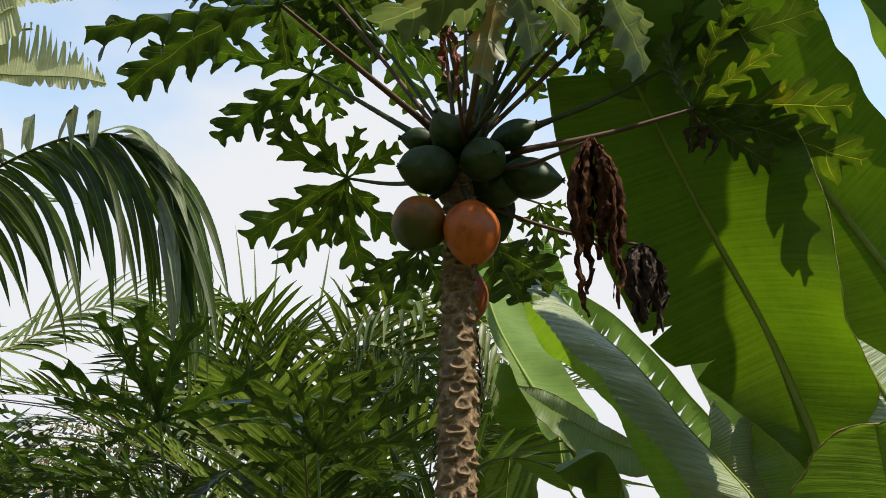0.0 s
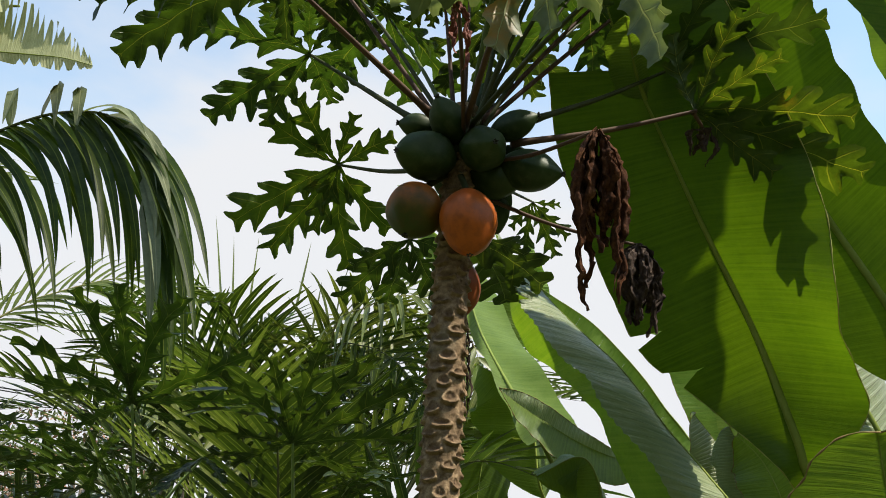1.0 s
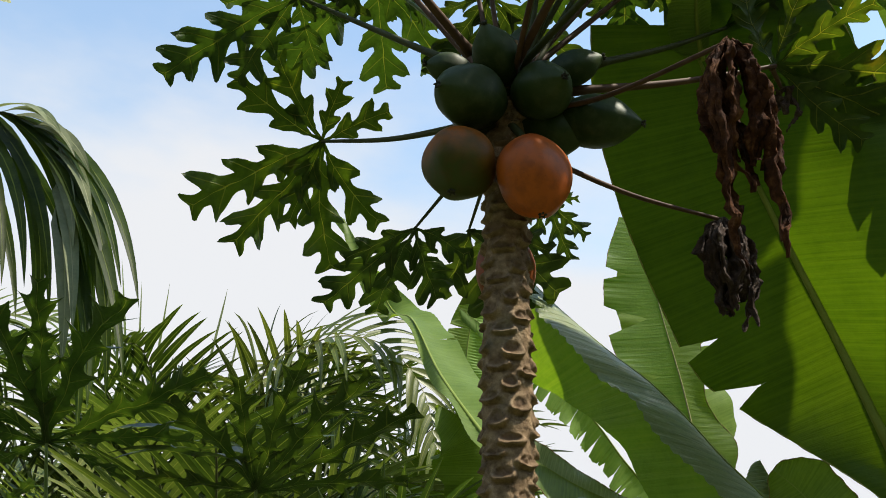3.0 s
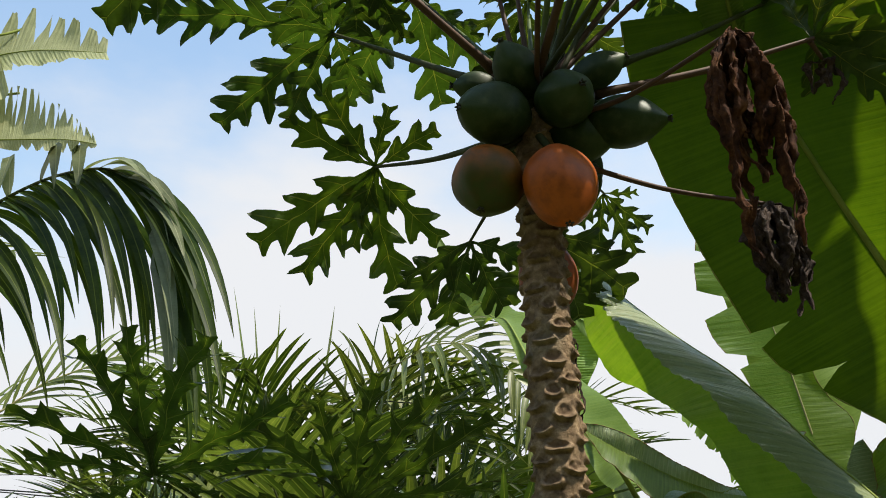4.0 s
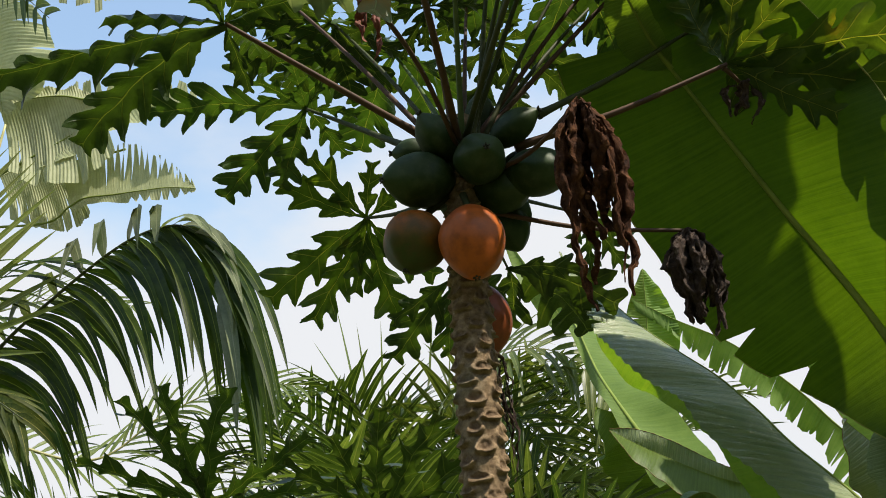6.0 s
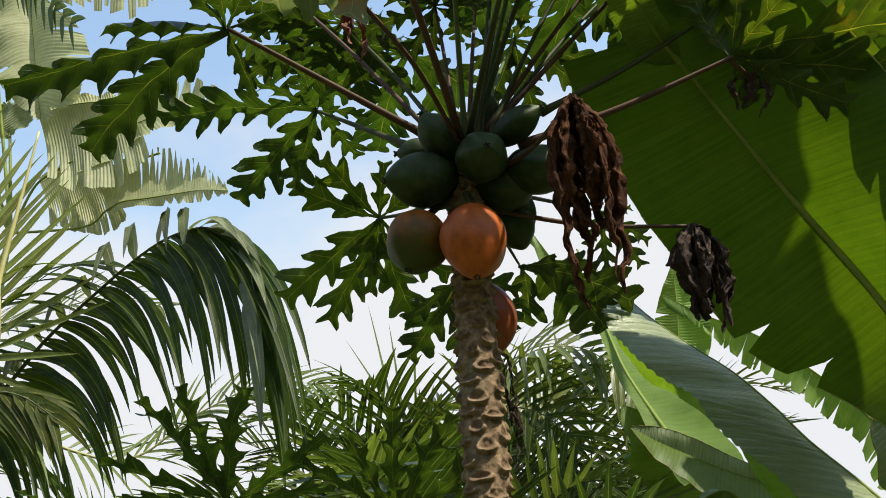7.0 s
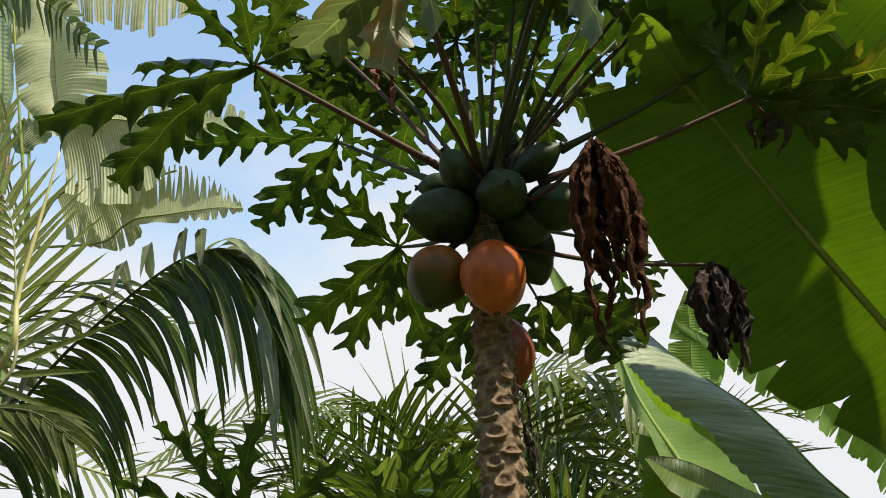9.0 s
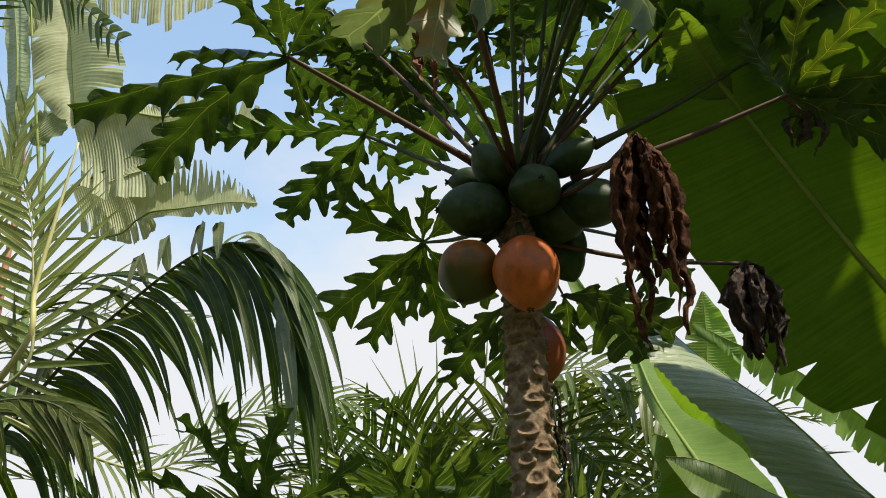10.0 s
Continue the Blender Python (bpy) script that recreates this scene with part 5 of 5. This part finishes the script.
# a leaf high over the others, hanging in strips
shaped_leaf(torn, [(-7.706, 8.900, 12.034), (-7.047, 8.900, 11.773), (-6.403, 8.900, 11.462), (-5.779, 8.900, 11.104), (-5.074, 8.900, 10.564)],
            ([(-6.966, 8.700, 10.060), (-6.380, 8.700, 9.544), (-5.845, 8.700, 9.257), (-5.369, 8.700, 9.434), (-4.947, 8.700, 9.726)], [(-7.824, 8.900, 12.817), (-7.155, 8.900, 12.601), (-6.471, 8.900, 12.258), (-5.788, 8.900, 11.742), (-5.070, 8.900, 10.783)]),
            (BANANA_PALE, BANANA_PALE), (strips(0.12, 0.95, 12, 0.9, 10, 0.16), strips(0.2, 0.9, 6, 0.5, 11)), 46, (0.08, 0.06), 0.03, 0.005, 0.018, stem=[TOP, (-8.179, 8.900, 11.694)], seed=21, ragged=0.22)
# grey leaves at the edge of the crown
shaped_leaf(torn, [(-7.693, 8.600, 7.306), (-7.941, 8.600, 8.565), (-8.176, 8.600, 9.737), (-8.600, 8.600, 11.299)], ([(-7.778, 8.600, 7.321), (-8.120, 8.600, 8.601), (-8.407, 8.600, 9.789), (-8.780, 8.600, 11.346)], [(-7.572, 8.600, 7.286), (-7.763, 8.600, 8.529), (-7.969, 8.600, 9.689), (-8.333, 8.600, 11.228)]), (BANANA_SHEEN, BANANA_SHEEN), ((), ()), 44, (0.16, 0.16), 0.02, 0.004, 0.018, stem=[TOP], seed=22)
shaped_leaf(torn, [(-7.662, 8.700, 8.045), (-7.477, 8.700, 8.476), (-7.301, 8.700, 8.532)], ([(-7.765, 8.700, 8.207), (-7.758, 8.700, 8.587), (-7.346, 8.700, 8.580)], [(-7.530, 8.700, 7.971), (-7.119, 8.700, 8.254), (-7.256, 8.700, 8.483)]), (BANANA_SHEEN, BANANA_SHEEN), ((), ()), 30, (0.12, 0.12), 0.02, 0.004, 0.012, stem=[TOP, (-7.674, 8.700, 7.500)], seed=23)
shaped_leaf(torn, [(-8.935, 9.000, 11.287), (-8.536, 9.000, 10.854), (-8.183, 9.000, 10.624), (-7.825, 9.000, 10.440)], ([(-8.906, 9.000, 10.589), (-8.450, 9.000, 10.382), (-8.131, 9.000, 10.321), (-7.818, 9.000, 10.394)], [(-8.917, 9.000, 11.758), (-8.418, 9.000, 11.377), (-8.026, 9.000, 10.921), (-7.794, 9.000, 10.498)]), (BANANA_PALE, BANANA_PALE), ((), ()), 30, (0.08, 0.08), 0.02, 0.004, 0.014, stem=[TOP, (-9.458, 9.000, 11.195)], seed=25)


# ---- palms ----
def palm(at, height, lean, label, r=0.12):
    plant = thing("palm_tree", (at[0], at[1], 0.0), label, "palm", "palms")
    pts = curve([(at[0], at[1], -0.05), (at[0] + lean[0] * 0.3, at[1] + lean[1] * 0.3, height * 0.5), (at[0] + lean[0], at[1] + lean[1], height)], 30)
    k = np.arange(30)
    part("trunk", Geo().tube(pts, r * (1.1 - 0.25 * k / 29) * (1 + 0.05 * (k % 2)), 16), WOOD, plant)
    return plant


coco = palm((-4.1, 4.9), 3.0, (0.1, 0.0), "coconut palm with arching fronds and drooping leaflets")
HEAD = (-4.0, 4.9, 3.0)

def hanging_frond(plant, points, count, seed, lower, upper, material, top_material, rib=None, r=0.016, start=0.05, width=0.032):
    """An arching coconut frond seen from below: long leaflets hang from its lower side, those of the upper side rise, break and fold over."""
    rng = np.random.default_rng(seed)
    spine = curve(points, 120)
    t = np.gradient(spine, axis=0)
    t /= np.linalg.norm(t, axis=1)[:, None]
    holder = part("frond_rachis", Geo().tube(spine, r * (1.25 - 1.0 * np.linspace(0, 1, 120)), 8), rib or PALM_RIB, plant)
    down, toward = np.array((0, 0, -1.0)), np.array((0.1, -0.5, 0.0))
    for k in range(count):
        f = start + (1 - start) * ((k + 0.5 + rng.uniform(-0.25, 0.25)) / count) ** 1.12
        i = min(119, int(f * 119))
        fall = unit(down - np.dot(down, t[i]) * t[i]) if f < 0.8 else down
        ahead = unit(t[i] * (1, 1, 0.3)) + np.array((0.5, 0, 0)) * max(0.0, f - 0.55)
        size = lower * (0.92 + 0.16 * np.sin(np.pi * min(1.0, f * 0.75 + 0.18)) - 0.30 * max(0.0, f - 0.7)) * rng.uniform(0.78, 1.1)
        d = 0.75 * ahead + rng.uniform(0.30, 0.60) * fall + 0.3 * toward * rng.uniform(-0.4, 1.2)
        q, uv = leaflet(spine[i], d, unit(np.array((0.25, -0.85, 0.45))), size, width * rng.uniform(0.8, 1.2), rng.uniform(0.085, 0.15), rows=14, seed=seed * 1000 + k, v=0.3)
        part("leaflet", Geo().grid(q, uv), material, holder)
        left, tip = f < 0.60 and k % 4, f > 0.74
        if not left and k % (2 if tip else 4):
            continue
        size = upper * rng.uniform(0.85, 1.25) * (1.7 if left else 1.75 if tip else 1.15)
        d = 0.35 * ahead - rng.uniform(0.4, 1.0) * fall * (0.5 if left else 1) + toward * rng.uniform(0.1, 1.0) + np.array((rng.uniform(-0.3, 0.2), 0, 0)) - np.array((0.9, 0, 0)) * bool(left)
        if tip:
            d = t[i] * 0.8 + np.array((0.10, -0.2, 0.18)) * rng.uniform(0.6, 1.2)
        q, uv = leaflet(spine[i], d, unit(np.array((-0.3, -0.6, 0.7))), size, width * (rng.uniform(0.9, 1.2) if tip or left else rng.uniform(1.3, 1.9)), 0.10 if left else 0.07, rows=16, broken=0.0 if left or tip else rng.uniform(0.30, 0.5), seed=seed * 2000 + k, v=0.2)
        # folded and tip leaflets take the copy that has sunlight in its colour
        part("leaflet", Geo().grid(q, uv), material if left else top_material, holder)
    return holder


hanging_frond(coco, [HEAD, (-4.532, 5.600, 2.900), (-4.110, 5.500, 3.190), (-3.659, 5.350, 3.499), (-3.209, 5.200, 3.707), (-2.779, 5.000, 3.819), (-2.420, 4.800, 3.839), (-2.055, 4.550, 3.746), (-1.830, 4.400, 3.629), (-1.660, 4.300, 3.460), (-1.540, 4.200, 3.202), (-1.475, 4.150, 2.951)], 66, 31, 1.45, 0.42, PALM, PALM_SUNLIT_FOLD, start=0.10, width=0.036)
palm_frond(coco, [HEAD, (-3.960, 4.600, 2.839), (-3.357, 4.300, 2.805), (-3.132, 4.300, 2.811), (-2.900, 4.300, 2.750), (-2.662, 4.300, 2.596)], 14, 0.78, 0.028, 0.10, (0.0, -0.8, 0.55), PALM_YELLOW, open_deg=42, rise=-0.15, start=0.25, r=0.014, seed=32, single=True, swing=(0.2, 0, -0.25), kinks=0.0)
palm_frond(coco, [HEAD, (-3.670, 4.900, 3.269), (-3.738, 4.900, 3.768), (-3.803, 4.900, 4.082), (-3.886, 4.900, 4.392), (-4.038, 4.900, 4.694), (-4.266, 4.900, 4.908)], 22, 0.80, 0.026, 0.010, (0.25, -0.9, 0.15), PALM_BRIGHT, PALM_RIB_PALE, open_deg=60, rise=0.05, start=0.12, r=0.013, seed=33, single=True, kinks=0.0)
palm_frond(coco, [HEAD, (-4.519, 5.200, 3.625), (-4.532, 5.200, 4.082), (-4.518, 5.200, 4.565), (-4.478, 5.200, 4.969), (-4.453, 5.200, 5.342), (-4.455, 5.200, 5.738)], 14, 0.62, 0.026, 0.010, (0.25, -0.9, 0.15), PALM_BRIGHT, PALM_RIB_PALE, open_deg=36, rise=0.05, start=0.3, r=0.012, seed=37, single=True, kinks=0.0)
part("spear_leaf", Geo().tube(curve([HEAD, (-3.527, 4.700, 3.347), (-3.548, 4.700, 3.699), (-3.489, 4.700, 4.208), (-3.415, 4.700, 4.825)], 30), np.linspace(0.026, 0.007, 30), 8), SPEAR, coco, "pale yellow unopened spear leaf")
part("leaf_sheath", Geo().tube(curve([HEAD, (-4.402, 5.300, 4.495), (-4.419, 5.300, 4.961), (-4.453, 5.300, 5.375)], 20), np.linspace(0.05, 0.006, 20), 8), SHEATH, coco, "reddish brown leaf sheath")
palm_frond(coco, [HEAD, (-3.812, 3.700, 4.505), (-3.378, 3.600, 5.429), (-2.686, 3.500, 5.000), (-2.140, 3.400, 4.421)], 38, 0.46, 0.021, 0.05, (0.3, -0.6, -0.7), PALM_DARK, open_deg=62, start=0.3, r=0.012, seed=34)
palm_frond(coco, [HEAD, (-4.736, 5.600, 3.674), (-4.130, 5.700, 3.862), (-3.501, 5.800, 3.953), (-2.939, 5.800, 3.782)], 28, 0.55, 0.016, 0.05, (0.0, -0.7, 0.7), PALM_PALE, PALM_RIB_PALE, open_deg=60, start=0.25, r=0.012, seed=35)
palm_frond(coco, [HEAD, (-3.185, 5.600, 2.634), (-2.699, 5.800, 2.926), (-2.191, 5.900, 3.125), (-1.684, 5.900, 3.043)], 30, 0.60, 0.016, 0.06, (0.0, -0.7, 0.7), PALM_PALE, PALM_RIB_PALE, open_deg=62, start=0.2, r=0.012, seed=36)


def feather_clump(at, fronds, label, material, seed, pale=None, height=1.2):
    """A clump of slender feather palms whose leaves rise and arch from one foot."""
    rng = np.random.default_rng(seed)
    plant = palm(at, height, (0, 0), label, 0.05)
    for k in range(fronds):
        a = 2 * np.pi * (k + rng.uniform(-0.3, 0.3)) / fronds
        size, rise = rng.uniform(1.6, 2.5), rng.uniform(0.35, 1.2)
        out = np.array((np.cos(a), np.sin(a), 0))
        foot = np.array((at[0], at[1], height))
        pts = [foot, foot + out * size * 0.25 + (0, 0, size * 0.45 * rise), foot + out * size * 0.6 + (0, 0, size * 0.72 * rise), foot + out * size * 0.95 + (0, 0, size * 0.66 * rise)]
        palm_frond(plant, pts, 20, rng.uniform(0.6, 0.95), 0.029, rng.uniform(0.01, 0.06), (0, 0, 1), pale if pale and rng.uniform() < 0.2 else material, open_deg=58, rise=0.25, start=0.25, r=0.010, seed=seed * 10 + k, kinks=0.2)
    return plant


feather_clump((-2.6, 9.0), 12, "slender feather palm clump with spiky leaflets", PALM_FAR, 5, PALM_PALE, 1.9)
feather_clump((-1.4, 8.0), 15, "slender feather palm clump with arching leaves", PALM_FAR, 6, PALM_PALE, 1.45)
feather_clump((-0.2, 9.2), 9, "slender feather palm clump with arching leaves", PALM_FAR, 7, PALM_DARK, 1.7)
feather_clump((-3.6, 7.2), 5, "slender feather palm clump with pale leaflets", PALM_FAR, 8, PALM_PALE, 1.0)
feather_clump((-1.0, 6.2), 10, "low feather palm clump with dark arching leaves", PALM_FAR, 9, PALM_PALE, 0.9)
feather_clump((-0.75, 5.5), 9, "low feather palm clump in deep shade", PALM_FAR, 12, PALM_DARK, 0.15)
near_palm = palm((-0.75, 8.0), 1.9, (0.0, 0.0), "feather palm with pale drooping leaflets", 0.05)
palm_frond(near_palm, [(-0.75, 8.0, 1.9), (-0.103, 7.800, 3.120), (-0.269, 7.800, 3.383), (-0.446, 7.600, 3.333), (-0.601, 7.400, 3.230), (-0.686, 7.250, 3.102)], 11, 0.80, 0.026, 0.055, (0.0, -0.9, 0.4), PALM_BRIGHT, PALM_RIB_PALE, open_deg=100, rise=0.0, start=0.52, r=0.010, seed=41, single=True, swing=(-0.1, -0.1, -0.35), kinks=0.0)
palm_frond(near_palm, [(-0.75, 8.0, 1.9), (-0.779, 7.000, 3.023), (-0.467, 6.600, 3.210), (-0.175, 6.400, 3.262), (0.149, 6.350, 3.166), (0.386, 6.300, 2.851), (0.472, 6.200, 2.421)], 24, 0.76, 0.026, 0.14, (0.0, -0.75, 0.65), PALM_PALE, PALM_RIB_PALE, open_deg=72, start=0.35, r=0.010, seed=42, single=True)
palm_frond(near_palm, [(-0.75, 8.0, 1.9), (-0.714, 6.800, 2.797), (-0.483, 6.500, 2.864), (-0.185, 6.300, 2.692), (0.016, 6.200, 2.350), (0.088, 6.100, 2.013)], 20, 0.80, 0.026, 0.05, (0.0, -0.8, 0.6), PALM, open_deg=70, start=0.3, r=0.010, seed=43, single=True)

# young spear leaves
spears = palm((-2.7, 10.4), 2.6, (0.0, 0.0), "slender palm with upright unopened spear leaves", 0.05)
for foot, tip in (((-2.474, 10.300, 3.486), (-2.786, 10.300, 5.253)), ((-1.659, 10.300, 4.073), (-1.541, 10.300, 4.985)), ((-2.262, 10.300, 3.488), (-2.214, 10.300, 4.981)), ((-1.428, 10.300, 3.781), (-1.348, 10.300, 4.486)), ((-2.415, 10.300, 3.630), (-3.091, 10.300, 4.858)), ((-2.389, 10.300, 3.487), (-2.525, 10.300, 4.979))):
    q, uv = leaflet(foot, np.subtract(tip, foot), (1, 0, 0), np.linalg.norm(np.subtract(tip, foot)) * 1.05, 0.055, 0.006, 10)
    part("spear_leaf", Geo().grid(q, uv), PALM_PALE, spears)
    part("leaf_stalk", Geo().tube(curve([(-2.7, 10.4, 2.55), (np.add((-2.7, 10.4, 2.55), foot)) / 2 + (0, 0, 0.1), foot], 8), 0.012, 6), GREEN_STEM, spears)


# ---- distance ----
def shrub(at, size, label, seed):
    rng = np.random.default_rng(seed)
    plant = thing("flowering_shrub", (at[0], at[1], 0.0), label, "shrub", "distant shrubs")
    wood = Geo()
    for k in range(9):
        a = rng.uniform(0, 2 * np.pi)
        end = np.array((at[0] + np.cos(a) * size * 0.6, at[1] + np.sin(a) * size * 0.6, size * rng.uniform(1.1, 1.7)))
        wood.tube(curve([(at[0], at[1], -0.1), ((at[0] + end[0]) / 2, (at[1] + end[1]) / 2, size * 0.8), end], 8), np.linspace(0.12, 0.02, 8), 6)
    part("branches", wood, WOOD, plant)
    for name, material, count, reach in (("leaves", SHRUB, 2600, 1.0), ("blossom", BLOSSOM, 1300, 1.06)):
        geo = Geo()
        for k in range(count):
            v = unit(rng.normal(size=3)) * rng.uniform(0.45, 1.0) ** 0.4 * reach
            v = v * (1 + 0.25 * np.sin(4 * v[0] + seed) * np.cos(5 * v[2]))
            c = np.array((at[0], at[1], size * 1.25)) + v * np.array((size, size, size * 0.75))
            a, b = unit(rng.normal(size=3)), unit(rng.normal(size=3))
            r = rng.uniform(0.05, 0.11)
            b = unit(np.cross(a, b))
            geo.grid(np.array([[c - a * r, c + b * r * 0.4], [c - b * r * 0.4 + a * 0.02, c + a * r]]))
        part(name, geo, material, plant, kind="stuff")
    return plant


shrub((-8.2, 22.0), 2.1, "distant shrub with faded pinkish blossom", 1)
shrub((-12.0, 24.0), 1.7, "distant shrub with faded pinkish blossom", 2)
shrub((-4.0, 26.0), 1.4, "distant shrub with sparse blossom", 3)


def hedge(run, height, label, seed):
    """A tall unseen hedge, added along a line on the ground to block low sky light: woody stems inside a thick, uneven
    coat of leaves.
    """
    rng = np.random.default_rng(seed)
    line = curve(run, 60)
    plant = thing("sky_block_hedge", (line[0][0], line[0][1], 0.0), label, "hedge", "garden hedges")
    wood, coat, leaves = Geo(), Geo(), Geo()
    t = np.gradient(line, axis=0)
    t /= np.linalg.norm(t, axis=1)[:, None]
    side = np.stack([-t[:, 1], t[:, 0], 0 * t[:, 0]], -1)
    for k in range(0, 60, 3):
        wood.tube(curve([line[k] - (0, 0, 0.1), line[k] + (0.05, 0.03, height * 0.5), line[k] + (0, 0, height * 0.85)], 6), np.linspace(0.06, 0.02, 6), 6)
    th = np.linspace(-0.25 * np.pi, 1.25 * np.pi, 18)
    shape = np.stack([np.cos(th) * 0.45, 0.5 + np.sin(th) * 0.5], -1)
    p = line[:, None] + shape[None, :, 0, None] * side[:, None] + np.array((0, 0, height * 0.95)) * shape[None, :, 1, None]
    p = p + wobble(p, 1.6, seed) * 0.30
    coat.grid(p)
    for k in range(5200):
        i, j = rng.integers(0, 59), rng.integers(0, 17)
        c = p[i, j] + (p[i + 1, j + 1] - p[i, j]) * rng.uniform(0, 1) + rng.normal(size=3) * 0.10
        u, w = unit(rng.normal(size=3)), unit(rng.normal(size=3))
        w = unit(np.cross(u, w))
        r = rng.uniform(0.06, 0.13)
        leaves.grid(np.array([[c - u * r, c + w * r * 0.45], [c - w * r * 0.45, c + u * r]]))
    part("stems", wood, WOOD, plant)
    part("inner_growth", coat, SHRUB, plant)
    part("leaves", leaves, SHRUB, plant, kind="stuff")
    return plant


# stands out of view behind and beside the camera to cut fill light
hedge([(-7.5, 3.0, 0.0), (-7.6, -2.0, 0.0), (-6.0, -5.0, 0.0), (0.0, -5.6, 0.0), (5.0, -5.0, 0.0), (7.0, -2.0, 0.0), (7.2, 5.0, 0.0)], 5.4, "tall green hedge added out of view to block low sky light", 4)


def wire(a, b, sag, r):
    a, b = np.asarray(a, float), np.asarray(b, float)
    s = np.linspace(0, 1, 30)[:, None]
    pts = a + (b - a) * s - np.array((0, 0, 1.0)) * sag * 4 * s * (1 - s)
    return solo("overhead_wire", Geo().tube(pts, r, 6), WIRE, "thin dark overhead cable crossing the sky", "wire", group="overhead wires")


wire((-11.670, 14.000, 4.017), (0.198, 14.000, 2.908), 0.1, 0.012)
wire((-11.702, 14.000, 4.111), (0.203, 14.000, 2.818), 0.16, 0.010)
wire((-11.546, 14.000, 3.645), (0.228, 14.000, 2.373), 0.1, 0.009)
